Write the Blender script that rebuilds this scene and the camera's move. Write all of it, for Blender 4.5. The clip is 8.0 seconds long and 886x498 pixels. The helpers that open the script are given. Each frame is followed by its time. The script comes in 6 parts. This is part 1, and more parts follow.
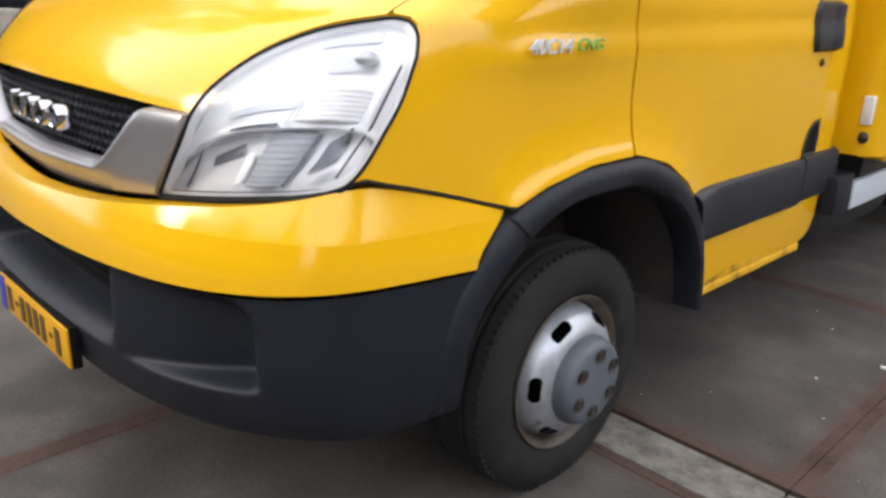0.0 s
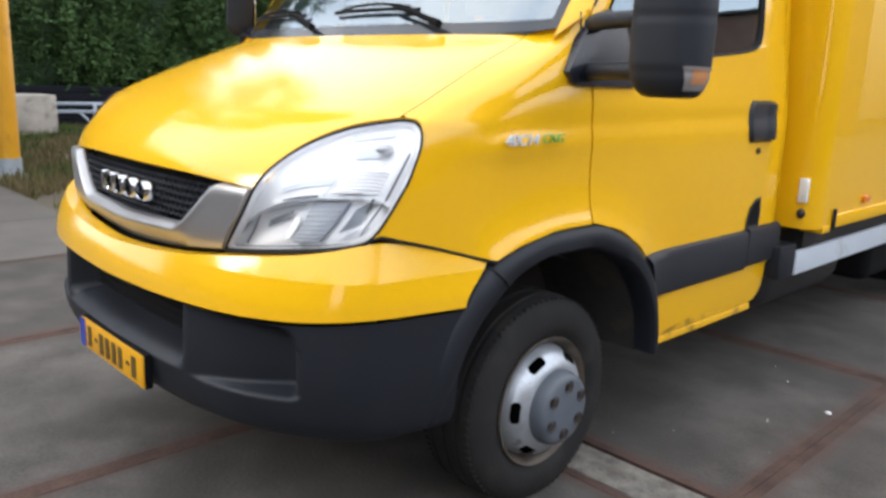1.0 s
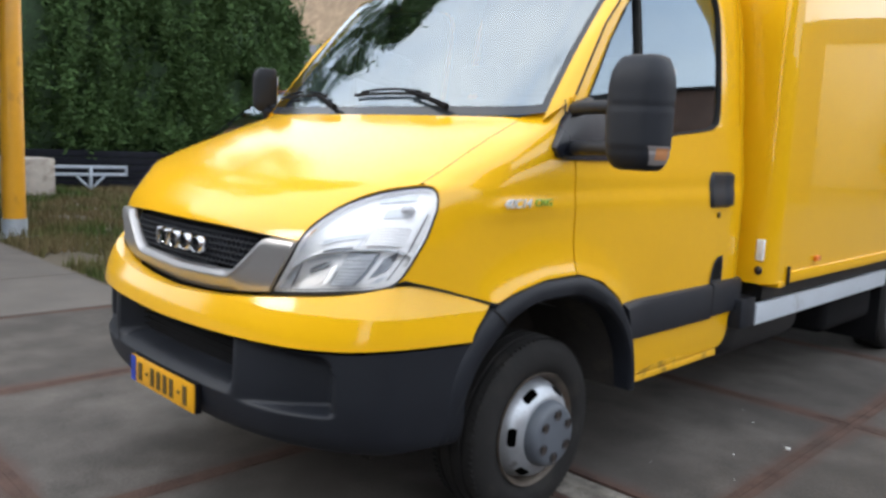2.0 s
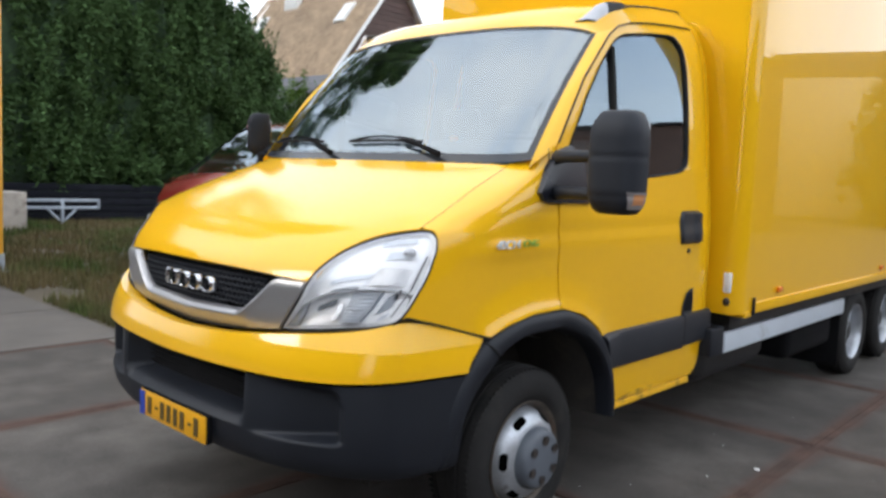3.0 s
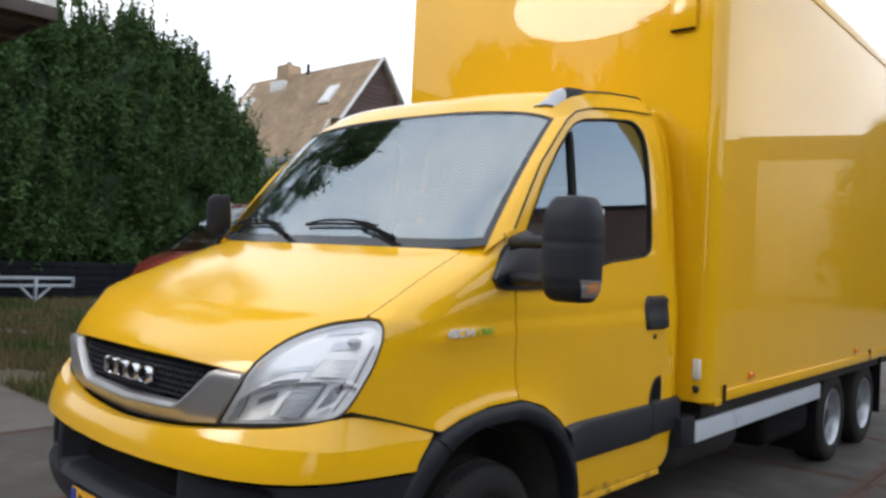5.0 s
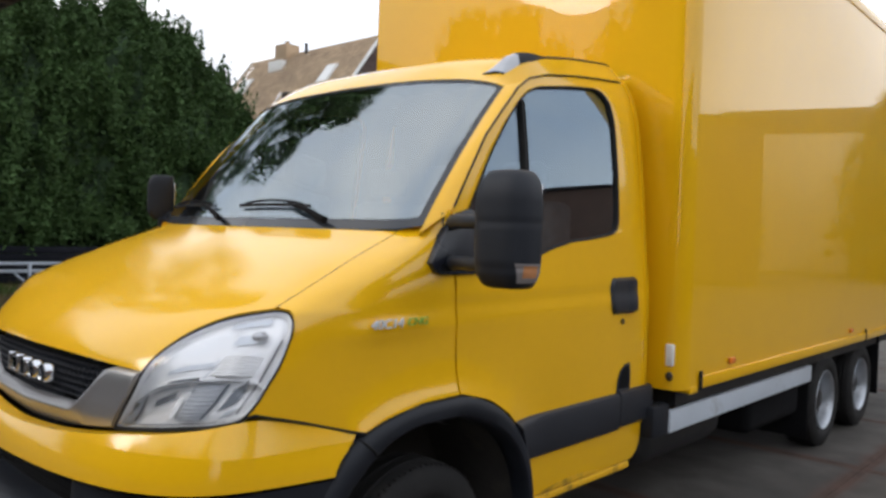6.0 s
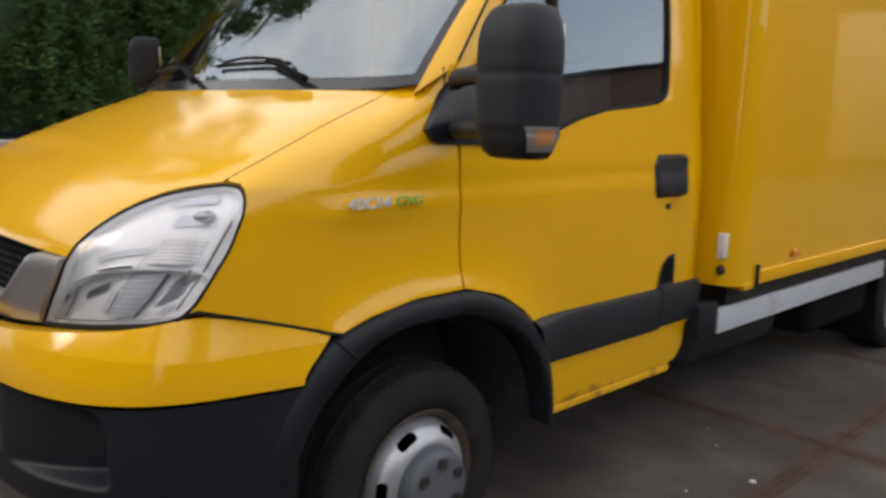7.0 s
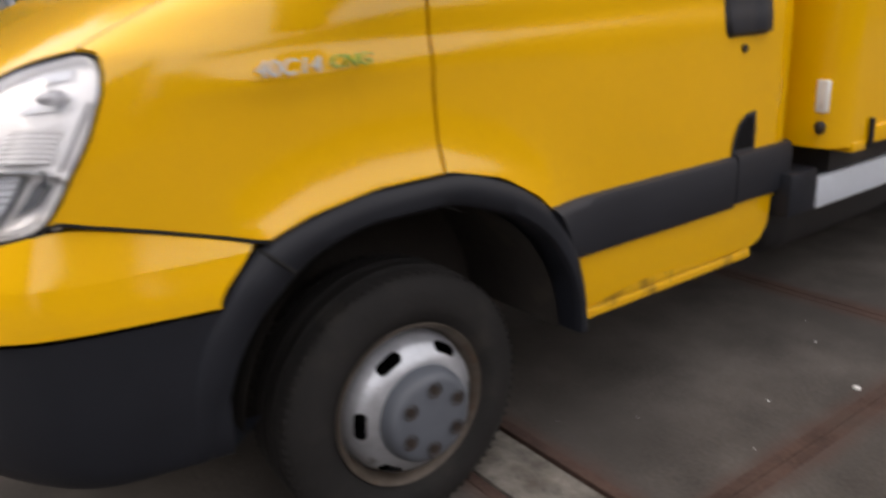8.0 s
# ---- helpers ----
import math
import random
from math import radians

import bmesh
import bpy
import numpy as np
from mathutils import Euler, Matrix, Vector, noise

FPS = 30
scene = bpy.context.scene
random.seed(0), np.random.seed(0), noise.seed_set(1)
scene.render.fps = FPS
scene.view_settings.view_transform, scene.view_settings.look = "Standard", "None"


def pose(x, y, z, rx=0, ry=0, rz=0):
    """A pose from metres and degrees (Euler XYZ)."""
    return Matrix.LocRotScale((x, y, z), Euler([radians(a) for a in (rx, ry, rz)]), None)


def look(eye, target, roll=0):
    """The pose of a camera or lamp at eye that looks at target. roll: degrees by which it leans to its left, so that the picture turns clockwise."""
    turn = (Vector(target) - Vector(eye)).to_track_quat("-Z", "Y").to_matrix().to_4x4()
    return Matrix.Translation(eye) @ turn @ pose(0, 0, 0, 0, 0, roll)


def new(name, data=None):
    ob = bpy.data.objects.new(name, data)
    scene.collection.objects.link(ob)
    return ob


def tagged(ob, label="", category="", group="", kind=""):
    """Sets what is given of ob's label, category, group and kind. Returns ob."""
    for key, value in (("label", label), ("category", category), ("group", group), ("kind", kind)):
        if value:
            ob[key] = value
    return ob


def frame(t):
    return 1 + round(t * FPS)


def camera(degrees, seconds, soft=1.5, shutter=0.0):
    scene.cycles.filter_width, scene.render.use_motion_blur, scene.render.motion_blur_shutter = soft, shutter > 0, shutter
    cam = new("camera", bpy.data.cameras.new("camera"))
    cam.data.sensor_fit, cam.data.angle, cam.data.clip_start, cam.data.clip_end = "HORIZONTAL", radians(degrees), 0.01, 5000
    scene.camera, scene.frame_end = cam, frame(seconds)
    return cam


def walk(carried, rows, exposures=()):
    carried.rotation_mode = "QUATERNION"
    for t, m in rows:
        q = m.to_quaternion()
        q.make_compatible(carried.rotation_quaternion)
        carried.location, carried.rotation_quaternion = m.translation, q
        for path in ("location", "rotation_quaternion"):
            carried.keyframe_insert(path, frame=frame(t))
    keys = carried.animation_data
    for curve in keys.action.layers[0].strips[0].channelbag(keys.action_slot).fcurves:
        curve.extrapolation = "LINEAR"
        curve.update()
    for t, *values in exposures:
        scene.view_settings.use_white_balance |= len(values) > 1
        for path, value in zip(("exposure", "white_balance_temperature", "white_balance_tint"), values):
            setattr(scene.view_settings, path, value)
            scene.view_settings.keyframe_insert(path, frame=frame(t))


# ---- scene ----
cam = camera(60.0, 8.0, soft=2.9, shutter=0.35)
PATH = [
    (0, (2.024, -1.576, 1.309), (0.674, -0.242, 0.678), 2.0),
    (0.5, (2.213, -1.748, 1.342), (0.854, -0.383, 0.807), 2.0),
    (1, (2.392, -1.905, 1.369), (0.989, -0.547, 0.937), 2.2),
    (1.5, (2.536, -2.055, 1.383), (1.113, -0.685, 1.067), 2.6),
    (2.8, (2.71, -2.487, 1.432), (1.359, -1.028, 1.218), 2.5),
    (3, (2.713, -2.482, 1.449), (1.364, -1.016, 1.262), 2.5),
    (3.5, (2.737, -2.496, 1.475), (1.391, -1.02, 1.379), 2.3),
    (4, (2.716, -2.475, 1.496), (1.388, -0.981, 1.452), 2.4),
    (5.3, (2.759, -2.230, 1.482), (1.423, -0.741, 1.507), 2.4),
    (5.5, (2.777, -2.148, 1.501), (1.444, -0.658, 1.509), 1.67),
    (6, (2.760, -1.952, 1.503), (1.413, -0.474, 1.465), 1.95),
    (6.5, (2.679, -1.741, 1.471), (1.352, -0.258, 1.278), 2.8),
    (7, (2.551, -1.504, 1.427), (1.135, -0.131, 1.1), 2.0),
    (7.2, (2.531, -1.396, 1.427), (1.031, -0.13, 1.043), 1.2),
    (7.5, (2.448, -1.259, 1.392), (0.861, -0.125, 0.944), -0.31),
    (7.6, (2.434, -1.177, 1.399), (0.814, -0.117, 0.894), -1.4),
    (7.8, (2.378, -1.082, 1.385), (0.8, -0.003, 0.797), -1.6),
    (8, (2.404, -0.919, 1.332), (0.853, 0.174, 0.701), -3.0),
]
EXPOSURES = [(0.0, 0.31, 6700, 14), (0.6, 0.38, 6500, 12), (1.5, 0.26, 6350, 10), (3.5, -0.06, 6350, 10), (4.0, -0.18, 6370, 10), (5.5, -0.38, 6400, 10), (6.5, -0.47, 6750, 13), (7.0, -0.46, 7050, 15), (7.5, -0.25, 7200, 16), (8.0, -0.10, 7300, 18)]
walk(cam, [(t, look(eye, target, roll)) for t, eye, target, roll in PATH], EXPOSURES)

# ---- light ----
world = bpy.data.worlds.new("world")
scene.world = world
world.use_nodes = True
wn, wl = world.node_tree.nodes, world.node_tree.links
wn.clear()
w_out = wn.new("ShaderNodeOutputWorld")
w_bg = wn.new("ShaderNodeBackground")
w_sky = wn.new("ShaderNodeTexSky")
w_sky.sky_type = "NISHITA"
w_sky.sun_disc = False
SUN_UP, SUN_TURN = 26.0, 212.0
w_sky.sun_elevation, w_sky.sun_rotation = radians(SUN_UP), radians(SUN_TURN)
w_sky.dust_density = 2.0
w_bg.inputs["Strength"].default_value = 0.15
# broken cloud over the whole sky
w_co = wn.new("ShaderNodeTexCoord")
w_no = wn.new("ShaderNodeTexNoise")
w_no.inputs["Scale"].default_value = 2.6
w_no.inputs["Detail"].default_value = 7.0
w_no.inputs["Roughness"].default_value = 0.55
w_ra = wn.new("ShaderNodeValToRGB")
w_ra.color_ramp.elements[0].position, w_ra.color_ramp.elements[1].position = 0.18, 0.40
w_mx = wn.new("ShaderNodeMix")
w_mx.data_type = "RGBA"
# the clouds themselves run from thin blue-grey to white
w_no2 = wn.new("ShaderNodeTexNoise")
w_no2.inputs["Scale"].default_value, w_no2.inputs["Detail"].default_value = 3.4, 6.0
w_ra2 = wn.new("ShaderNodeValToRGB")
w_ra2.color_ramp.elements[0].position, w_ra2.color_ramp.elements[1].position = 0.36, 0.64
w_cl = wn.new("ShaderNodeMix")
w_cl.data_type = "RGBA"
w_cl.inputs["A"].default_value, w_cl.inputs["B"].default_value = (9.8, 10.9, 12.6, 1), (14.8, 14.9, 15.2, 1)
wl.new(w_co.outputs["Generated"], w_no2.inputs["Vector"])
wl.new(w_no2.outputs["Fac"], w_ra2.inputs["Fac"])
wl.new(w_ra2.outputs["Color"], w_cl.inputs["Factor"])
wl.new(w_cl.outputs["Result"], w_mx.inputs["B"])
wl.new(w_co.outputs["Generated"], w_no.inputs["Vector"])
wl.new(w_no.outputs["Fac"], w_ra.inputs["Fac"])
wl.new(w_ra.outputs["Color"], w_mx.inputs["Factor"])
wl.new(w_sky.outputs["Color"], w_mx.inputs["A"])
wl.new(w_mx.outputs["Result"], w_bg.inputs["Color"])
wl.new(w_bg.outputs["Background"], w_out.inputs["Surface"])

sun = new("sun", bpy.data.lights.new("sun", "SUN"))
sun.data.energy, sun.data.angle, sun.data.color = 1.2, radians(20), (1.0, 0.95, 0.88)
_az, _el = radians(SUN_TURN), radians(SUN_UP)
sun.matrix_world = look(Vector((math.sin(_az) * math.cos(_el), math.cos(_az) * math.cos(_el), math.sin(_el))) * 30, (0, 0, 0))


# ---- materials ----
def mat(name, color, rough=0.5, metal=0.0, coat=0.0, vary=0.12, scale=6.0, bump=0.0, bump_scale=60.0, spread=0.0, spec=0.5, coat_rough=0.05, coat_ior=1.5, dirt=None, dirt_scale=3.0, dirt_at=(0.55, 0.75), rust=None, spread_out=False):
    """A node material: base colour with two scales of variation, roughness variation, fine relief and an optional dirt colour."""
    m = bpy.data.materials.new(name)
    m.use_nodes = True
    n, l = m.node_tree.nodes, m.node_tree.links
    b = n["Principled BSDF"]
    b.inputs["Metallic"].default_value = metal
    b.inputs["Specular IOR Level"].default_value = spec
    b.inputs["Coat Weight"].default_value = coat
    b.inputs["Coat IOR"].default_value = coat_ior
    b.inputs["Coat Roughness"].default_value = coat_rough
    co = n.new("ShaderNodeTexCoord")
    big = n.new("ShaderNodeTexNoise")
    big.inputs["Scale"].default_value, big.inputs["Detail"].default_value = scale, 5.0
    fine = n.new("ShaderNodeTexNoise")
    fine.inputs["Scale"].default_value, fine.inputs["Detail"].default_value = bump_scale, 4.0
    where = co.outputs["Object"]
    if spread_out:
        where = n.new("ShaderNodeNewGeometry").outputs["Position"]
    for t in (big, fine):
        l.new(where, t.inputs["Vector"])
    add = n.new("ShaderNodeMath")
    add.operation = "MULTIPLY_ADD"
    add.inputs[1].default_value = 0.4
    l.new(fine.outputs["Fac"], add.inputs[0])
    l.new(big.outputs["Fac"], add.inputs[2])
    mr = n.new("ShaderNodeMapRange")
    mr.inputs["From Min"].default_value, mr.inputs["From Max"].default_value = 0.45, 0.95
    mr.inputs["To Min"].default_value, mr.inputs["To Max"].default_value = 1 - vary, 1 + vary
    l.new(add.outputs[0], mr.inputs["Value"])
    last = mr.outputs["Result"]
    if spread:
        oi = n.new("ShaderNodeObjectInfo")
        gi = n.new("ShaderNodeNewGeometry")
        sm = n.new("ShaderNodeMath")
        sm.operation = "ADD"
        l.new(oi.outputs["Random"], sm.inputs[0])
        l.new(gi.outputs["Random Per Island"], sm.inputs[1])
        fr = n.new("ShaderNodeMath")
        fr.operation = "FRACT"
        l.new(sm.outputs[0], fr.inputs[0])
        m2 = n.new("ShaderNodeMapRange")
        m2.inputs["To Min"].default_value, m2.inputs["To Max"].default_value = 1 - spread, 1 + spread
        l.new(fr.outputs[0], m2.inputs["Value"])
        mu = n.new("ShaderNodeMath")
        mu.operation = "MULTIPLY"
        l.new(last, mu.inputs[0])
        l.new(m2.outputs["Result"], mu.inputs[1])
        last = mu.outputs[0]
    vm = n.new("ShaderNodeVectorMath")
    vm.operation = "SCALE"
    vm.inputs[0].default_value = color
    l.new(last, vm.inputs["Scale"])
    col = vm.outputs["Vector"]
    if dirt:
        dn = n.new("ShaderNodeTexNoise")
        dn.inputs["Scale"].default_value, dn.inputs["Detail"].default_value = dirt_scale, 6.0
        l.new(where, dn.inputs["Vector"])
        dr = n.new("ShaderNodeMapRange")
        dr.inputs["From Min"].default_value, dr.inputs["From Max"].default_value = dirt_at
        l.new(dn.outputs["Fac"], dr.inputs["Value"])
        dm = n.new("ShaderNodeMix")
        dm.data_type = "RGBA"
        dm.inputs["B"].default_value = (*dirt, 1)
        l.new(dr.outputs["Result"], dm.inputs["Factor"])
        l.new(col, dm.inputs["A"])
        col = dm.outputs["Result"]
    if rust:
        # rust that has crept in from the steel edges of a slab, with an uneven border
        ge = n.new("ShaderNodeSeparateXYZ")
        l.new(co.outputs["Generated"], ge.inputs[0])
        near = []
        for ax in (0, 1):
            pp = n.new("ShaderNodeMath")
            pp.operation = "PINGPONG"
            pp.inputs[1].default_value = 0.5
            l.new(ge.outputs[ax], pp.inputs[0])
            near.append(pp.outputs[0])
        mn = n.new("ShaderNodeMath")
        mn.operation = "MINIMUM"
        l.new(near[0], mn.inputs[0])
        l.new(near[1], mn.inputs[1])
        rn = n.new("ShaderNodeTexNoise")
        rn.inputs["Scale"].default_value, rn.inputs["Detail"].default_value = 2.2, 8.0
        rn.inputs["Roughness"].default_value = 0.62
        wp = n.new("ShaderNodeNewGeometry")
        l.new(wp.outputs["Position"], rn.inputs["Vector"])
        ma = n.new("ShaderNodeMath")
        ma.operation = "MULTIPLY_ADD"
        ma.inputs[1].default_value = -0.12
        l.new(rn.outputs["Fac"], ma.inputs[0])
        l.new(mn.outputs[0], ma.inputs[2])
        rm = n.new("ShaderNodeMapRange")
        rm.interpolation_type = "SMOOTHSTEP"
        rm.inputs["From Min"].default_value, rm.inputs["From Max"].default_value = -0.050, 0.006
        rm.inputs["To Min"].default_value, rm.inputs["To Max"].default_value = 0.85, 0.0
        l.new(ma.outputs[0], rm.inputs["Value"])
        dm = n.new("ShaderNodeMix")
        dm.data_type = "RGBA"
        dm.inputs["B"].default_value = (*rust, 1)
        l.new(rm.outputs["Result"], dm.inputs["Factor"])
        l.new(col, dm.inputs["A"])
        col = dm.outputs["Result"]
    l.new(col, b.inputs["Base Color"])
    rr = n.new("ShaderNodeMapRange")
    rr.inputs["To Min"].default_value, rr.inputs["To Max"].default_value = max(0.02, rough - 0.08), min(1, rough + 0.08)
    l.new(big.outputs["Fac"], rr.inputs["Value"])
    l.new(rr.outputs["Result"], b.inputs["Roughness"])
    if bump:
        bp = n.new("ShaderNodeBump")
        bp.inputs["Strength"].default_value = bump
        bp.inputs["Distance"].default_value = 0.01
        l.new(fine.outputs["Fac"], bp.inputs["Height"])
        l.new(bp.outputs["Normal"], b.inputs["Normal"])
    return m


def pane_mat(name, tint, gloss=1.5, rough=0.0, sheen=(1, 1, 1)):
    """A thin pane: clear tinted glass whose gloss follows Fresnel."""
    m = bpy.data.materials.new(name)
    m.use_nodes = True
    n, l = m.node_tree.nodes, m.node_tree.links
    n.clear()
    out = n.new("ShaderNodeOutputMaterial")
    mix = n.new("ShaderNodeMixShader")
    tr = n.new("ShaderNodeBsdfTransparent")
    gl = n.new("ShaderNodeBsdfGlossy")
    fr = n.new("ShaderNodeFresnel")
    fr.inputs["IOR"].default_value = gloss
    tr.inputs["Color"].default_value = (*tint, 1)
    gl.inputs["Color"].default_value = (*sheen, 1)
    gl.inputs["Roughness"].default_value = rough
    l.new(fr.outputs[0], mix.inputs[0])
    l.new(tr.outputs[0], mix.inputs[1])
    l.new(gl.outputs[0], mix.inputs[2])
    l.new(mix.outputs[0], out.inputs["Surface"])
    return m


YELLOW = (0.825, 0.448, 0.004)
M_PAINT = mat("yellow_paint", YELLOW, spec=0.05, coat_ior=1.56, rough=0.5, coat=1.0, vary=0.03, scale=2.0, coat_rough=0.12, bump=0.006, bump_scale=25.0)
M_BOX = mat("yellow_panel_paint", YELLOW, spec=0.05, coat_ior=1.5, rough=0.5, coat=1.0, vary=0.03, scale=1.2, coat_rough=0.02, bump=0.006, bump_scale=6.0)
M_DIRTY = mat("road_dirty_yellow_paint", YELLOW, rough=0.5, coat=0.6, vary=0.1, scale=5.0, coat_rough=0.15, dirt=(0.10, 0.055, 0.01), dirt_scale=9.0, dirt_at=(0.5, 0.72))
M_PLASTIC = mat("black_grained_plastic", (0.0108, 0.0130, 0.0185), spec=0.31, rough=0.52, vary=0.2, scale=5.0, bump=0.08, bump_scale=420.0)
M_TRIM = mat("dark_grey_plastic", (0.016, 0.018, 0.024), spec=0.4, rough=0.5, vary=0.15, scale=5.0, bump=0.06, bump_scale=420.0)
M_GLOSSBLACK = mat("smooth_black_plastic", (0.013, 0.015, 0.022), spec=0.5, rough=0.26, vary=0.12, scale=6.0)
M_DARK = mat("matt_black_plastic", (0.007, 0.007, 0.008), spec=0.12, rough=0.85, vary=0.2)
M_LINER = mat("dusty_liner_plastic", (0.036, 0.033, 0.030), spec=0.25, rough=0.85, vary=0.3, scale=6.0, dirt=(0.06, 0.052, 0.043), dirt_scale=9.0)
M_GAP = mat("shadow_gap_rubber", (0.006, 0.006, 0.006), rough=0.9)
M_RUBBER = mat("tyre_rubber", (0.0158, 0.0152, 0.0150), spec=0.3, rough=0.8, vary=0.3, scale=9.0, bump=0.15, bump_scale=90.0, dirt=(0.028, 0.026, 0.023), dirt_scale=7.0)
M_RIM = mat("silver_wheel_paint", (0.44, 0.465, 0.50), rough=0.36, metal=0.6, vary=0.15, scale=14.0, dirt=(0.10, 0.075, 0.05), dirt_scale=16.0, dirt_at=(0.62, 0.8))
M_RIM_DULL = mat("dull_grey_wheel_paint", (0.13, 0.138, 0.15), rough=0.5, metal=0.3, vary=0.2, scale=14.0, dirt=(0.07, 0.06, 0.05), dirt_scale=12.0)
M_RUSTLIP = mat("rusty_rim_lip", (0.10, 0.082, 0.066), rough=0.6, metal=0.3, vary=0.35, scale=20.0, dirt=(0.085, 0.045, 0.025), dirt_scale=18.0)
M_CAP = mat("grey_hub_cap_plastic", (0.095, 0.108, 0.128), rough=0.5, vary=0.12, scale=12.0, bump=0.04, bump_scale=200.0)
M_NUT = mat("wheel_nut_steel", (0.05, 0.04, 0.035), rough=0.55, metal=0.5, vary=0.3, scale=40.0)
M_SILVER = mat("satin_silver_plastic", (0.40, 0.395, 0.40), rough=0.34, metal=0.75, vary=0.04, scale=4.0)
M_CHROME = mat("chrome", (0.60, 0.61, 0.63), rough=0.1, metal=1.0, vary=0.02)
M_REFLECT = mat("headlamp_reflector", (0.965, 0.968, 0.972), rough=0.12, metal=0.06, spec=0.8, vary=0.03)
M_HOUSING = mat("headlamp_bezel_silver", (0.96, 0.96, 0.965), rough=0.22, metal=0.0, vary=0.05)
M_LAMP_GREY = mat("lamp_grey_chrome", (0.68, 0.715, 0.76), rough=0.2, metal=0.15, vary=0.08)
# for dark lamp parts and for dark reflections painted among them
M_LAMP_DARK = mat("lamp_dark_tone", (0.15, 0.165, 0.19), rough=0.2, metal=0.3, vary=0.1)
M_LENS = pane_mat("clear_lens", (0.98, 0.985, 1.0), 1.46)
M_GLASS = pane_mat("tinted_window_glass", (0.60, 0.68, 0.69), 2.7, sheen=(0.68, 0.85, 1.0))
M_WSCREEN = pane_mat("windscreen_glass", (0.80, 0.87, 0.87), 3.3, sheen=(0.86, 0.95, 1.0))
M_FRIT = mat("black_glass_edge", (0.035, 0.038, 0.043), rough=0.12, vary=0.05)
M_ORANGE = mat("amber_plastic", (0.85, 0.22, 0.02), rough=0.25, coat=0.6, vary=0.05)
M_AMBER = mat("pale_amber_plastic", (0.50, 0.22, 0.09), rough=0.25, coat=0.6, vary=0.1)
M_WHITE = mat("white_plastic", (0.78, 0.78, 0.76), rough=0.45, vary=0.06, dirt=(0.3, 0.28, 0.22), dirt_scale=14.0, dirt_at=(0.66, 0.85))
M_CLEAR = mat("frosted_lamp_plastic", (0.46, 0.47, 0.50), rough=0.2, metal=0.2, coat=0.8, vary=0.05)
M_INDICATOR = mat("smoky_indicator_plastic", (0.27, 0.25, 0.25), rough=0.2, metal=0.1, coat=0.8, vary=0.08)
M_ALU = mat("anodised_aluminium", (0.62, 0.68, 0.75), rough=0.42, metal=0.15, vary=0.08, scale=3.0, dirt=(0.3, 0.3, 0.29), dirt_scale=6.0, dirt_at=(0.6, 0.85))
M_CHASSIS = mat("black_chassis_paint", (0.012, 0.012, 0.013), rough=0.6, vary=0.3, scale=6.0, dirt=(0.04, 0.035, 0.03), dirt_scale=8.0)
M_PLATE = mat("yellow_number_plate", (0.72, 0.35, 0.006), rough=0.35, vary=0.06, scale=12.0, dirt=(0.3, 0.2, 0.05), dirt_scale=20.0, dirt_at=(0.66, 0.85))
M_BLUE = mat("blue_plate_band", (0.02, 0.05, 0.35), rough=0.4, vary=0.05)
M_INK = mat("plate_ink", (0.085, 0.052, 0.010), rough=0.5)
M_GREEN = mat("green_badge", (0.28, 0.46, 0.07), rough=0.35, vary=0.05)
M_DASH = mat("dashboard_plastic", (0.20, 0.215, 0.225), rough=0.65, vary=0.1, bump=0.05, bump_scale=300.0)
M_SEAT = mat("seat_cloth", (0.12, 0.13, 0.15), rough=0.9, vary=0.2, scale=20.0, bump=0.2, bump_scale=250.0)
M_LINING = mat("cab_lining", (0.13, 0.135, 0.14), rough=0.85, vary=0.1)
M_CONCRETE = mat("weathered_concrete", (0.089, 0.080, 0.071), spec=0.3, rough=0.88, vary=0.45, scale=3.4, bump=0.35, bump_scale=70.0, spread=0.10, dirt=(0.050, 0.0452, 0.040), dirt_scale=1.1, dirt_at=(0.42, 0.68), rust=(0.080, 0.049, 0.040), spread_out=True)
M_CONCRETE_PALE = mat("pale_concrete", (0.114, 0.102, 0.090), rough=0.9, vary=0.2, scale=2.0, bump=0.4, bump_scale=55.0, spread=0.08, dirt=(0.12, 0.105, 0.09), dirt_scale=1.6, spread_out=True)
M_FILL = mat("rough_cast_concrete", (0.160, 0.146, 0.125), rough=0.92, vary=0.5, scale=16.0, bump=1.0, bump_scale=75.0, dirt=(0.095, 0.080, 0.062), dirt_scale=7.0, spread_out=True)
M_RUST = mat("rusted_slab_edge", (0.075, 0.045, 0.035), spec=0.3, rough=0.9, vary=0.45, scale=5.0, bump=0.4, bump_scale=80.0, dirt=(0.050, 0.040, 0.034), dirt_scale=2.5, spread_out=True)
M_SOIL = mat("dark_soil", (0.10, 0.082, 0.055), rough=0.95, vary=0.3, scale=1.5, bump=0.5, bump_scale=30.0)
M_EARTH = mat("field_ground", (0.062, 0.057, 0.048), rough=0.95, vary=0.3, scale=0.3, bump=0.3, bump_scale=8.0, dirt=(0.07, 0.09, 0.03), dirt_scale=0.12)
M_GRASS = mat("grass_blades", (0.056, 0.094, 0.021), spec=0.2, rough=0.85, vary=0.25, scale=0.8, spread=0.45, dirt=(0.150, 0.116, 0.058), dirt_scale=0.7, dirt_at=(0.37, 0.57))
M_LEAF = mat("dark_evergreen_leaves", (0.052, 0.095, 0.032), spec=0.12, rough=0.7, vary=0.45, scale=1.6, spread=0.25)
# darker green of the crown core puts the shade between leaves into its colour
M_LEAF_CORE = mat("shaded_crown_core", (0.026, 0.052, 0.022), rough=0.9, vary=0.4, scale=3.0, bump=1.0, bump_scale=12.0)
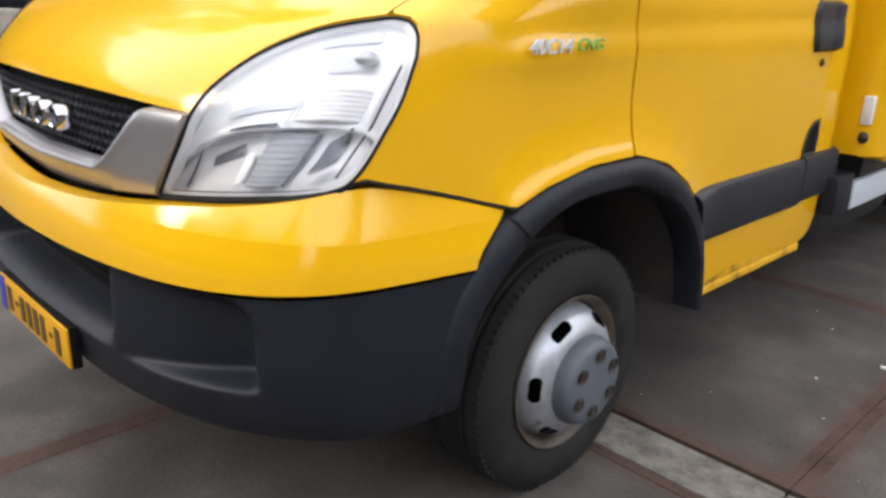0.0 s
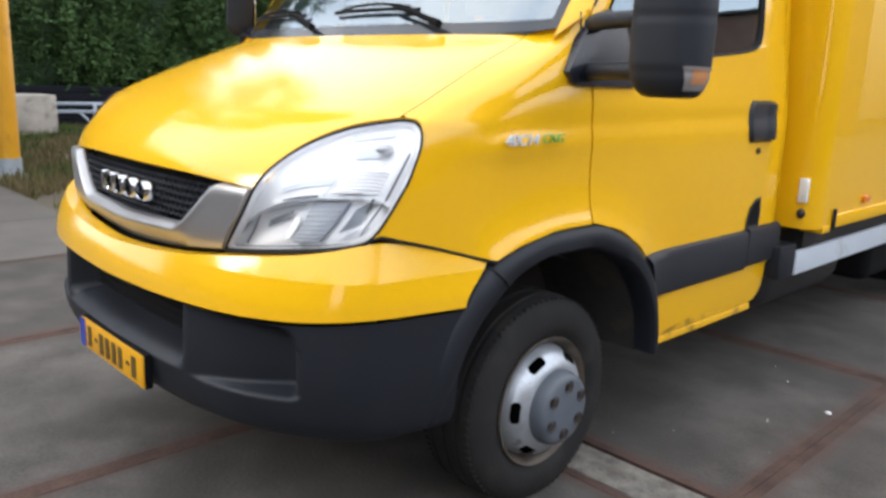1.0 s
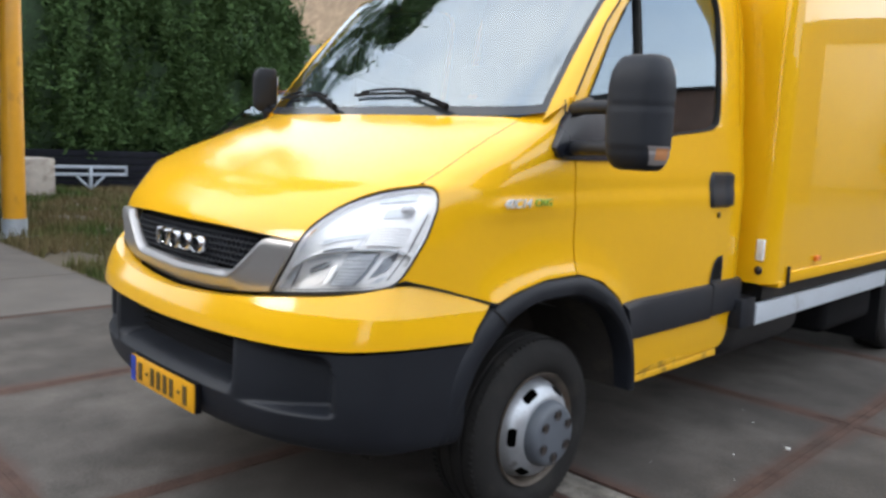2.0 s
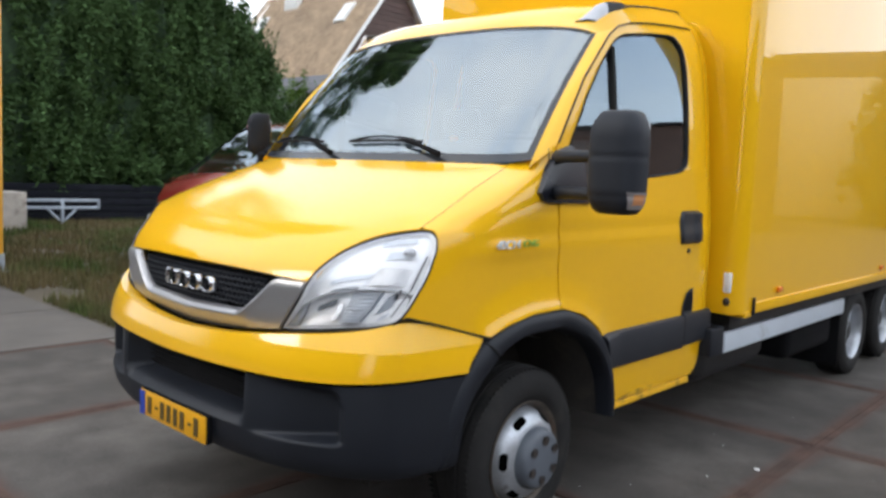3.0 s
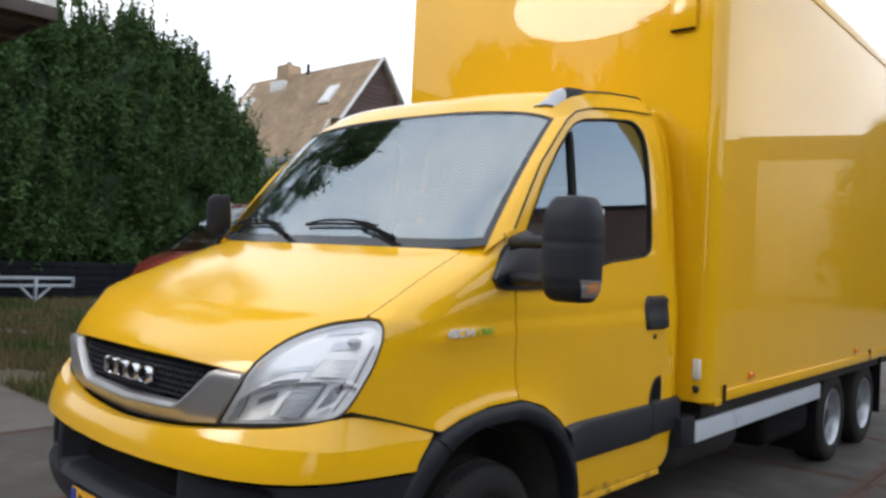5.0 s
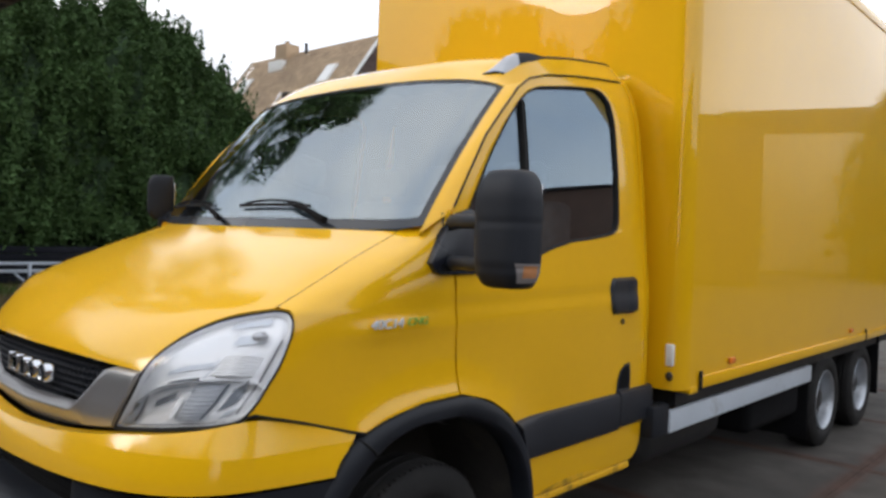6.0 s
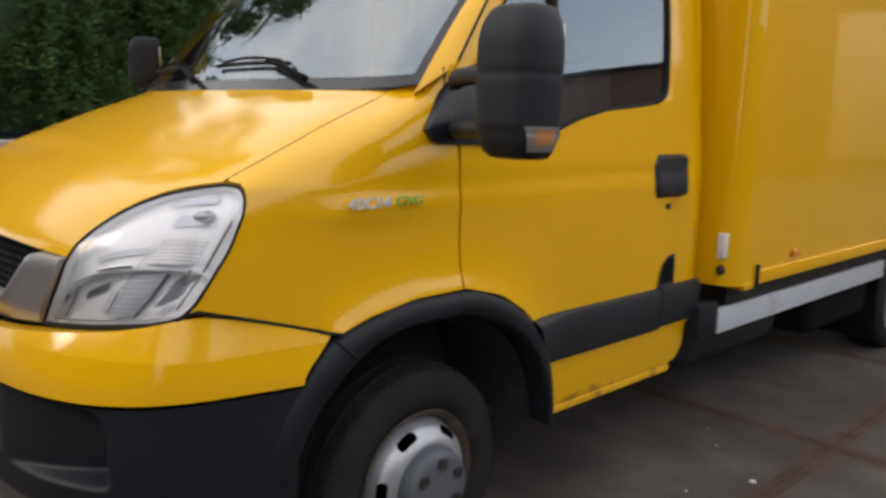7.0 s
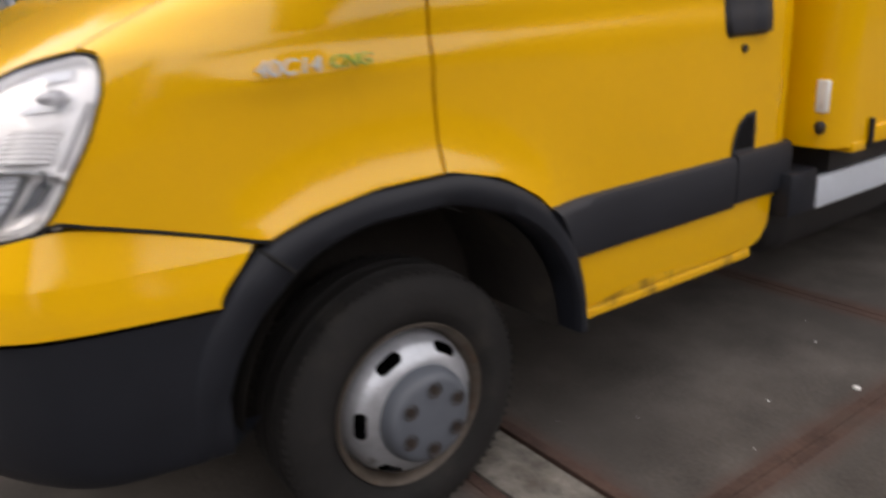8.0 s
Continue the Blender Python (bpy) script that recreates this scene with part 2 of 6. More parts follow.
M_LEAF2 = mat("broad_leaves", (0.105, 0.165, 0.055), spec=0.25, rough=0.6, vary=0.3, scale=0.8, spread=0.5)
M_LEAF3 = mat("fresh_green_leaves", (0.075, 0.130, 0.025), spec=0.2, rough=0.7, vary=0.35, scale=1.2, spread=0.35)
M_BARK = mat("bark", (0.07, 0.05, 0.038), rough=0.95, vary=0.3, scale=6.0, bump=0.8, bump_scale=30.0)
M_TILE = mat("tan_roof_tiles", (0.40, 0.285, 0.18), rough=0.85, vary=0.18, scale=1.6, spread=0.16, dirt=(0.28, 0.20, 0.13), dirt_scale=0.9)
M_BRICK = mat("brown_brick", (0.16, 0.085, 0.06), rough=0.9, vary=0.25, scale=3.0, bump=0.3, bump_scale=40.0, spread=0.1)
M_CLAD = mat("dark_cladding", (0.085, 0.05, 0.042), rough=0.7, vary=0.2, scale=3.0, spread=0.12)
M_PALEWALL = mat("pale_rendered_wall", (0.55, 0.47, 0.36), rough=0.9, vary=0.12, scale=0.9, bump=0.2, bump_scale=30.0, dirt=(0.42, 0.36, 0.27), dirt_scale=0.5)
M_TRIMWHITE = mat("white_painted_wood", (0.72, 0.72, 0.70), rough=0.55, vary=0.08)
M_SLATE = mat("grey_slate_roof", (0.115, 0.115, 0.125), rough=0.8, vary=0.2, scale=2.5, spread=0.12)
M_DARKROOF = mat("dark_bitumen_roof", (0.06, 0.055, 0.055), rough=0.9, vary=0.2, scale=2.0, spread=0.1)
M_REDPAINT = mat("red_car_paint", (0.30, 0.022, 0.016), rough=0.4, coat=1.0, vary=0.05, coat_rough=0.05)
M_POLE = mat("yellow_post_paint", (0.62, 0.30, 0.006), rough=0.5, coat=0.3, vary=0.12, scale=4.0, dirt=(0.25, 0.12, 0.02), dirt_scale=5.0, dirt_at=(0.6, 0.8))
M_FASCIA = mat("weathered_brown_boards", (0.078, 0.068, 0.062), rough=0.85, vary=0.25, scale=4.0, bump=0.3, bump_scale=40.0)
M_STEEL = mat("galvanised_steel", (0.40, 0.45, 0.51), rough=0.5, metal=0.4, vary=0.15, scale=6.0)
M_BLOCK = mat("stained_concrete_block", (0.42, 0.38, 0.33), rough=0.92, vary=0.25, scale=4.0, bump=0.4, bump_scale=50.0, dirt=(0.2, 0.17, 0.14), dirt_scale=5.0)
M_BIN = mat("grey_bin_plastic", (0.20, 0.205, 0.19), rough=0.7, vary=0.2, scale=3.0, bump=0.1, bump_scale=120.0, dirt=(0.12, 0.12, 0.10), dirt_scale=4.0)


# ---- building helpers ----
def link(name, bm, material, parent=None, label="", smooth=True, angle=40.0):
    me = bpy.data.meshes.new(name)
    bmesh.ops.recalc_face_normals(bm, faces=bm.faces)
    bm.to_mesh(me)
    bm.free()
    me.materials.append(material)
    if smooth:
        me.shade_smooth()
        me.set_sharp_from_angle(angle=radians(angle))
    ob = new(name, me)
    if parent is not None:
        ob.parent = parent
    if label:
        ob["label"] = label
    return ob


part = link


def thing(name, label, category, group="", kind="", at=(0, 0, 0)):
    e = new(name)
    e.empty_display_size = 0.2
    e.location = at
    return tagged(e, label, category, group, kind)


def box(bm, x0, x1, y0, y1, z0, z1, bevel=0.0, seg=2):
    r = bmesh.ops.create_cube(bm, size=1.0, matrix=Matrix.Translation(((x0 + x1) / 2, (y0 + y1) / 2, (z0 + z1) / 2)) @ Matrix.Diagonal((abs(x1 - x0), abs(y1 - y0), abs(z1 - z0), 1)))
    if bevel:
        es = {e for v in r["verts"] for e in v.link_edges}
        bmesh.ops.bevel(bm, geom=list(es), offset=bevel, segments=seg, profile=0.5, affect="EDGES")
    return bm


def boxm(*a, **k):
    return box(bmesh.new(), *a, **k)


def tube(bm, pts, r, n=8, caps=True):
    """A round bar along points; r may be one radius or one for each point."""
    pts = [Vector(p) for p in pts]
    rs = r if hasattr(r, "__len__") else [r] * len(pts)
    rings = []
    for i, p in enumerate(pts):
        d = (pts[min(i + 1, len(pts) - 1)] - pts[max(i - 1, 0)]).normalized()
        a = d.orthogonal().normalized() if i == 0 else (rings_a - d * rings_a.dot(d)).normalized()
        rings_a = a
        b = d.cross(a)
        rings.append([bm.verts.new(p + (a * math.cos(t) + b * math.sin(t)) * rs[i]) for t in np.linspace(0, 2 * math.pi, n, endpoint=False)])
    for q, w in zip(rings, rings[1:]):
        for j in range(n):
            bm.faces.new((q[j], q[(j + 1) % n], w[(j + 1) % n], w[j]))
    if caps:
        bm.faces.new(rings[0])
        bm.faces.new(rings[-1])
    return bm


def grid(bm, P, back=None):
    """Quads over a rows x columns array of points; with back (a vector per call) the sheet gets thickness."""
    P = np.asarray(P, float)
    V = [[bm.verts.new(p) for p in row] for row in P]
    for i in range(len(V) - 1):
        for j in range(len(V[0]) - 1):
            bm.faces.new((V[i][j], V[i][j + 1], V[i + 1][j + 1], V[i + 1][j]))
    return V


def shell(P, depth):
    """A sheet of points thickened inwards along its own normals by depth, edges closed."""
    P = np.asarray(P, float)
    du, dv = np.gradient(P, axis=1), np.gradient(P, axis=0)
    N = np.cross(du, dv)
    N /= np.linalg.norm(N, axis=2, keepdims=True) + 1e-12
    Q = P + N * depth
    bm = bmesh.new()
    A, B = grid(bm, P), grid(bm, Q)
    ring = lambda V: [*V[0], *[r[-1] for r in V[1:]], *V[-1][-2::-1], *[r[0] for r in V[-2:0:-1]]]
    a, b = ring(A), ring(B)
    for i in range(len(a)):
        j = (i + 1) % len(a)
        bm.faces.new((a[i], a[j], b[j], b[i]))
    return bm


def spline(xs, ys):
    """A smooth monotone curve through points (works on vectors of values too)."""
    xs, ys = np.asarray(xs, float), np.asarray(ys, float)
    h = np.diff(xs)
    sh = (-1,) + (1,) * (ys.ndim - 1)
    d = np.diff(ys, axis=0) / h.reshape(sh)
    m = np.zeros_like(ys)
    m[0], m[-1] = d[0], d[-1]
    w1, w2 = (2 * h[1:] + h[:-1]).reshape(sh), (h[1:] + 2 * h[:-1]).reshape(sh)
    ok = d[:-1] * d[1:] > 0
    with np.errstate(divide="ignore", invalid="ignore"):
        m[1:-1] = np.where(ok, (w1 + w2) / (w1 / d[:-1] + w2 / d[1:]), 0)

    def f(x):
        x = float(min(max(x, xs[0]), xs[-1]))
        i = int(min(np.searchsorted(xs, x, side="right") - 1, len(h) - 1))
        t = (x - xs[i]) / h[i]
        return (1 + 2 * t) * (1 - t) ** 2 * ys[i] + t * (1 - t) ** 2 * h[i] * m[i] + t * t * (3 - 2 * t) * ys[i + 1] + t * t * (t - 1) * h[i] * m[i + 1]

    return f


def line(pts, smooth=True):
    """A curve through 2-D points, run from 0 to 1 by length."""
    p = np.asarray(pts, float)
    s = np.r_[0, np.cumsum(np.linalg.norm(np.diff(p, axis=0) * [0.25, 1.0], axis=1))]
    s /= s[-1]
    if smooth and len(p) > 2:
        return spline(s, p)
    return lambda t: np.array([np.interp(t, s, p[:, 0]), np.interp(t, s, p[:, 1])])


def coons(surface, bottom, top, left, right, nu, nv):
    """Points of a patch bounded by four curves in the surface's own two numbers."""
    out = []
    for v in np.linspace(0, 1, nv):
        row = []
        for u in np.linspace(0, 1, nu):
            q = (1 - v) * bottom(u) + v * top(u) + (1 - u) * left(v) + u * right(v)
            q = q - ((1 - u) * (1 - v) * bottom(0) + u * (1 - v) * bottom(1) + (1 - u) * v * top(0) + u * v * top(1))
            row.append(surface(*q))
        out.append(row)
    return np.array(out)


def mirrored(P):
    P = np.array(P, float)
    P[..., 0] *= -1
    return P[:, ::-1]


def lettering(text, size, depth, matrix, material, parent, name, label=""):
    """Raised characters in the built-in font, turned into a mesh."""
    cu = bpy.data.curves.new(name, "FONT")
    cu.body, cu.size, cu.extrude, cu.align_x, cu.align_y = text, size, depth, "CENTER", "CENTER"
    cu.offset = 0.0
    tmp = bpy.data.objects.new(name, cu)
    scene.collection.objects.link(tmp)
    dg = bpy.context.evaluated_depsgraph_get()
    me = bpy.data.meshes.new_from_object(tmp.evaluated_get(dg))
    bpy.data.objects.remove(tmp)
    me.transform(matrix)
    me.materials.clear()
    me.materials.append(material)
    ob = new(name, me)
    ob.parent = parent
    if label:
        ob["label"] = label
    return ob


# ---- the van ----
# The front axle is at y = 0, the van faces -y, its left side is at +x.
van = thing("box_van", "yellow box van with black bumper parked on concrete slabs", "van")

SIDE_X = spline([0.30, 0.42, 0.60, 0.85, 1.10, 1.25, 1.36, 1.47, 1.58, 1.80, 2.05, 2.12, 2.20, 2.30, 2.40], [0.95, 0.972, 0.985, 0.988, 0.988, 0.985, 0.974, 0.962, 0.952, 0.932, 0.900, 0.886, 0.861, 0.807, 0.729])
ARCH_OUT = np.array([(-0.560, 0.415), (-0.560, 0.50), (-0.548, 0.60), (-0.520, 0.69), (-0.475, 0.762), (-0.42, 0.83), (-0.364, 0.874), (-0.26, 0.912), (-0.10, 0.94), (0.09, 0.942), (0.25, 0.90), (0.37, 0.83), (0.46, 0.735), (0.515, 0.62), (0.54, 0.50), (0.545, 0.42)])
ARCH_IN = np.array([(-0.518, 0.415), (-0.490, 0.48), (-0.465, 0.56), (-0.435, 0.635), (-0.385, 0.71), (-0.335, 0.757), (-0.285, 0.795), (-0.23, 0.825), (-0.10, 0.852), (0.06, 0.852), (0.21, 0.81), (0.325, 0.735), (0.405, 0.635), (0.45, 0.52), (0.463, 0.46), (0.468, 0.41)])


ARCH_IN = ARCH_OUT + (ARCH_IN - ARCH_OUT) * 0.86


def swell(y, z):
    """The body's soft bulge round the wheel arch."""
    a, e = ARCH_OUT[6:12], ARCH_OUT[7:13] - ARCH_OUT[6:12]
    k = np.clip((((y, z) - a) * e).sum(1) / (e * e).sum(1), 0, 1)[:, None]
    d = np.hypot(*(a + e * k - (y, z)).T).min()
    return 0.018 * math.exp(-((d / 0.085) ** 2)) + 0.010 * math.exp(-((d / 0.030) ** 2))


def crease(y, z):
    zc = 1.255 + 0.012 * y
    fade = min(1.0, max(0.0, (y + 0.62) / 0.35))
    swage = 0.0022 + 0.0055 * math.exp(-(((y + 0.28) / 0.20) ** 2))
    return -0.0040 * fade * math.exp(-(((z - zc) / 0.030) ** 2)) + swage * fade * math.exp(-(((z - zc + 0.066) / 0.030) ** 2))


def side(y, z):
    return np.array([SIDE_X(z) + swell(y, z) + crease(y, z), y, z])


def nose_levels():
    rows = {
        0.84: [(0, -0.950), (0.30, -0.940), (0.61, -0.900), (0.80, -0.835), (0.945, -0.72), (0.985, -0.36)],
        0.97: [(0, -0.968), (0.30, -0.957), (0.62, -0.908), (0.81, -0.832), (0.952, -0.70), (0.986, -0.36)],
        1.06: [(0, -0.966), (0.30, -0.954), (0.63, -0.902), (0.82, -0.812), (0.958, -0.675), (0.986, -0.36)],
        1.10: [(0, -0.950), (0.30, -0.940), (0.635, -0.888), (0.828, -0.792), (0.960, -0.66), (0.986, -0.355)],
        1.18: [(0, -0.875), (0.30, -0.866), (0.645, -0.822), (0.838, -0.745), (0.958, -0.632), (0.986, -0.35)],
        1.25: [(0, -0.775), (0.30, -0.768), (0.65, -0.735), (0.848, -0.682), (0.950, -0.598), (0.984, -0.34)],
        1.30: [(0, -0.675), (0.30, -0.669), (0.65, -0.640), (0.84, -0.594), (0.928, -0.522), (0.972, -0.31)],
        1.36: [(0, -0.545), (0.30, -0.539), (0.645, -0.508), (0.82, -0.460), (0.902, -0.390), (0.958, -0.24)],
        1.42: [(0, -0.405), (0.30, -0.398), (0.635, -0.365), (0.80, -0.316), (0.878, -0.250), (0.938, -0.15)],
        1.47: [(0, -0.285), (0.30, -0.276), (0.625, -0.236), (0.785, -0.184), (0.860, -0.122), (0.920, -0.06)],
        1.51: [(0, -0.195), (0.30, -0.185), (0.615, -0.142), (0.770, -0.092), (0.848, -0.042), (0.910, 0.0)],
        1.60: [(0, -0.120), (0.30, -0.110), (0.60, -0.066), (0.755, -0.016), (0.835, 0.02), (0.895, 0.04)],
    }
    return np.array(list(rows)), np.array([r + [(float(SIDE_X(z)), 0.072 - 0.05 * max(0, z - 1.3))] for z, r in rows.items()])


NZ, NP = nose_levels()
NOSE = spline(NZ, NP)


def nose(c, z):
    """The skin of the nose: c runs from the middle (0) round the corner (4) to the door gap (6)."""
    p = spline(range(7), NOSE(z))(c)
    x, y = float(p[0]), float(p[1])
    if c > 4.2:
        k = min(1.0, (c - 4.2) / 0.8)
        x += k * (swell(y, z) + crease(y, z))
    return np.array([x, y, z])


# bonnet, headlamps and front wings
LAMP_LOW = [(1.71, 0.902), (2.15, 0.916), (2.75, 0.932), (3.30, 0.946), (3.56, 0.957)]
LAMP_TOP = [(2.03, 1.066), (2.11, 1.120), (2.25, 1.172), (2.52, 1.217), (2.80, 1.240), (3.25, 1.256), (3.55, 1.262), (3.78, 1.259), (3.94, 1.248), (4.04, 1.228), (4.075, 1.198)]
LAMP_OUT = [(3.56, 0.957), (3.70, 0.968), (3.80, 0.988), (3.875, 1.018), (3.95, 1.065), (4.045, 1.140), (4.075, 1.198)]
LAMP_IN = [(1.71, 0.902), (1.87, 0.973), (1.98, 1.030), (2.03, 1.066)]

front = line([(0, 1.091), (1, 1.090), (2.02, 1.078), (2.10, 1.130), (2.24, 1.183), (2.51, 1.229), (2.80, 1.252), (3.10, 1.263), (3.40, 1.270)])
rear = line([(0, 1.508), (1, 1.508), (2.2, 1.508), (3.55, 1.508)])
half = coons(nose, front, rear, line([(0, 1.091), (0, 1.2), (0, 1.35), (0, 1.508)]), line([(3.40, 1.270), (3.56, 1.325), (3.58, 1.40), (3.53, 1.46), (3.55, 1.508)]), 44, 34)
whole = np.concatenate([mirrored(half)[:, :-1], half], axis=1)
part("bonnet", shell(whole, -0.02), M_PAINT, van)
shut = line([(3.415, 1.273), (3.575, 1.326), (3.595, 1.401), (3.545, 1.461), (3.56, 1.510)])
for s_ in (1, -1):
    part("bonnet_gap", tube(bmesh.new(), [nose(*shut(k)) * np.array([s_, 1, 1]) for k in np.linspace(0, 1, 24)], 0.0011, 6), M_GAP, van)

for flip in (False, True):
    f = mirrored if flip else (lambda P: P)
    arch_c = lambda y: 5 + (y + 0.36) / 0.432
    # upper wing, between the lamp, the bonnet and the door, above the seam and the arch
    wing_bottom = line([(3.79, 0.976), (3.90, 0.983), (4.08, 0.974), (4.28, 0.961), (4.48, 0.943), (4.63, 0.926), (4.85, 0.900), (5.0, 0.883), (arch_c(-0.26), 0.914), (arch_c(-0.10), 0.942), (6.0, 0.945)], smooth=False)
    wing_top = line([(3.57, 1.512), (4.1, 1.528), (4.8, 1.548), (5.5, 1.57), (6.0, 1.592)])
    wing_left = line([(3.79, 0.976), (3.855, 0.993), (3.91, 1.015), (3.98, 1.065), (4.07, 1.140), (4.103, 1.198), (4.072, 1.233), (3.965, 1.256), (3.79, 1.268), (3.56, 1.271), (3.43, 1.276), (3.59, 1.327), (3.61, 1.402), (3.56, 1.462), (3.57, 1.512)], smooth=False)
    wing_right = line([(6.0, 0.945), (6.0, 1.2), (6.0, 1.4), (6.0, 1.592)])
    part("front_wing", shell(f(coons(nose, wing_bottom, wing_top, wing_left, wing_right, 46, 60)), -0.015), M_PAINT, van)

    # dark gaps under the wing and round the foot of the lamp
    sg = np.array([-1 if flip else 1, 1, 1])
    gap = line([(3.76, 0.970), (3.90, 0.978), (4.08, 0.969), (4.28, 0.956), (4.48, 0.938), (4.63, 0.921), (4.85, 0.895), (5.0, 0.878)])
    part("bumper_gap", tube(bmesh.new(), [nose(*gap(k)) * sg for k in np.linspace(0, 1, 24)], 0.0034, 6), M_GAP, van)
    low = line([(1.70, 0.896), (2.15, 0.910), (2.75, 0.926), (3.30, 0.940), (3.56, 0.951), (3.70, 0.961), (3.80, 0.976)])
    part("lamp_gap", tube(bmesh.new(), [nose(*low(k)) * sg for k in np.linspace(0, 1, 32)], [0.0068] * 24 + [0.0068 - 0.0006 * q for q in range(8)], 6), M_GAP, van)

    # headlamp: bezel, reflectors and lens
    lamp = thing("headlamp", "", "")
    lamp.parent = van
    lamp["label"] = "clear headlamp with chrome reflectors"
    face = coons(nose, line(LAMP_LOW), line(LAMP_TOP), line(LAMP_IN), line(LAMP_OUT), 64, 48)
    ctr = face.mean(axis=(0, 1))
    lens = ctr + (face - ctr) * 0.985
    part("lens", (lambda b: (grid(b, f(lens)), b)[1])(bmesh.new()), M_LENS, lamp, "clear polycarbonate lens").visible_shadow = False
    inward = np.array([-0.55, 0.80, -0.12])
    inward /= np.linalg.norm(inward)
    # rim round the lens
    bm = bmesh.new()
    ring = lambda A: np.concatenate([A[0], A[1:, -1], A[-1, -2::-1], A[-2:0:-1, 0]])
    outer_r, inner_r = ring(ctr + (face - ctr) * 0.998), ring(ctr + (face - ctr) * 0.945)
    deep = ring(ctr + (face - ctr) * 0.925) + inward * 0.030
    sgn = np.array([-1, 1, 1]) if flip else np.ones(3)
    rails = [[bm.verts.new(p * sgn) for p in r] for r in (outer_r + inward * 0.012, outer_r + inward * 0.001, inner_r + inward * 0.012, deep)]
    for a, b in zip(rails, rails[1:]):
        for i in range(len(a)):
            j = (i + 1) % len(a)
            bm.faces.new((a[i], a[j], b[j], b[i]))
    part("lamp_rim", bm, M_HOUSING, lamp)
    bm = bmesh.new()
    seal_out, seal_in = ring(ctr + (face - ctr) * 1.010), ring(ctr + (face - ctr) * 0.994)
    rails = [[bm.verts.new(p * sgn) for p in r] for r in (seal_out + inward * 0.02, seal_out + inward * 0.002, seal_in + inward * 0.003, seal_in + inward * 0.02)]
    for a, b in zip(rails, rails[1:]):
        for i in range(len(a)):
            j = (i + 1) % len(a)
            bm.faces.new((a[i], a[j], b[j], b[i]))
    tube(bm, list(seal_out * sgn) + [seal_out[0] * sgn], 0.0036, 6, caps=False)
    part("lamp_seal", bm, M_GAP, lamp)
    # back of the lamp with two reflector bowls and ribbed steps
    nb, mb = 60, 120
    back = coons(nose, line(LAMP_LOW), line(LAMP_TOP), line(LAMP_IN), line(LAMP_OUT), nb, mb)
    back = ctr + (back - ctr) * 0.95
    U, V = np.meshgrid(np.linspace(0, 1, nb), np.linspace(0, 1, mb))
    # the lower bowls lean back under a shelf, the upper part follows the lens
    dep = np.where(V < 0.45, 0.014 + 0.085 * V, 0.014 + 0.010 * V)

    def bowl(cu, cv, ru, rv, d):
        return d * np.clip(1 - ((U - cu) / ru) ** 2 - ((V - cv) / rv) ** 2, 0, 1) ** 0.8

    dep = dep + bowl(0.36, 0.62, 0.30, 0.26, 0.008) + bowl(0.72, 0.84, 0.17, 0.15, 0.010) + bowl(0.24, 0.24, 0.22, 0.24, 0.007) + bowl(0.82, 0.28, 0.15, 0.26, 0.009)
    shelf = np.exp(-(((V - 0.47) / 0.020) ** 2)) * (U > 0.12)
    dep = dep - 0.005 * shelf
    back = back + inward * dep[..., None]
    bm = bmesh.new()
    grid(bm, f(back))
    part("reflector", bm, M_REFLECT, lamp, "stepped chrome reflector")
    # panels, strips and steps on the reflector; dark patches also paint its reflections
    def lamp_panel(name, u0, u1, v0, v1, material, lift=0.006, slant=0.0, ribs_=0):
        at_ = lambda u, v: back[int(round(min(1, max(0, v)) * (mb - 1))), int(round(min(1, max(0, u)) * (nb - 1)))]
        nv = 3 if not ribs_ else ribs_ * 2 + 1
        rows_ = []
        for q, v in enumerate(np.linspace(v0, v1, nv)):
            row_ = []
            for u in np.linspace(u0, u1, 7):
                f_ = (u - u0) / (u1 - u0)
                vv = v + slant * (f_ - 0.5)
                fu, fv = min(0.999, max(0, u)) * (nb - 1), min(0.999, max(0, vv)) * (mb - 1)
                iu, iv = int(fu), int(fv)
                base_ = (1 - fu + iu) * ((1 - fv + iv) * back[iv, iu] + (fv - iv) * back[iv + 1, iu]) + (fu - iu) * ((1 - fv + iv) * back[iv, iu + 1] + (fv - iv) * back[iv + 1, iu + 1])
                swell_ = math.sin(f_ * math.pi) * 0.014 if ribs_ else 0.0
                row_.append((base_ - inward * (lift + swell_ + (0.004 if ribs_ and q % 2 else 0.0))) * sgn)
            rows_.append(row_)
        b_ = bmesh.new()
        grid(b_, rows_)
        return part(name, b_, material, lamp, smooth=not ribs_)

    lamp_panel("lamp_seam", 0.100, 0.116, 0.05, 0.44, M_LAMP_DARK)
    lamp_panel("lamp_lip", 0.03, 0.97, 0.006, 0.020, M_LAMP_DARK, 0.010)
    lamp_panel("reflector_step", 0.22, 0.38, 0.27, 0.345, M_LAMP_DARK, slant=0.06)
    lamp_panel("reflector_step", 0.16, 0.44, 0.405, 0.43, M_LAMP_GREY)
    lamp_panel("reflector_step", 0.41, 0.47, 0.10, 0.30, M_LAMP_GREY)
    lamp_panel("ribbed_pillar", 0.49, 0.70, 0.06, 0.43, M_LAMP_GREY, 0.004, ribs_=9)
    lamp_panel("lamp_pillar", 0.705, 0.730, 0.06, 0.43, M_LAMP_DARK, 0.006)
    lamp_panel("mid_shelf", 0.13, 0.93, 0.452, 0.464, M_LAMP_GREY, 0.008)
    lamp_panel("reflector_cup", 0.775, 0.86, 0.22, 0.43, M_LAMP_DARK, slant=0.10)
    lamp_panel("reflector_cup", 0.84, 0.89, 0.10, 0.20, M_LAMP_GREY, slant=0.05)
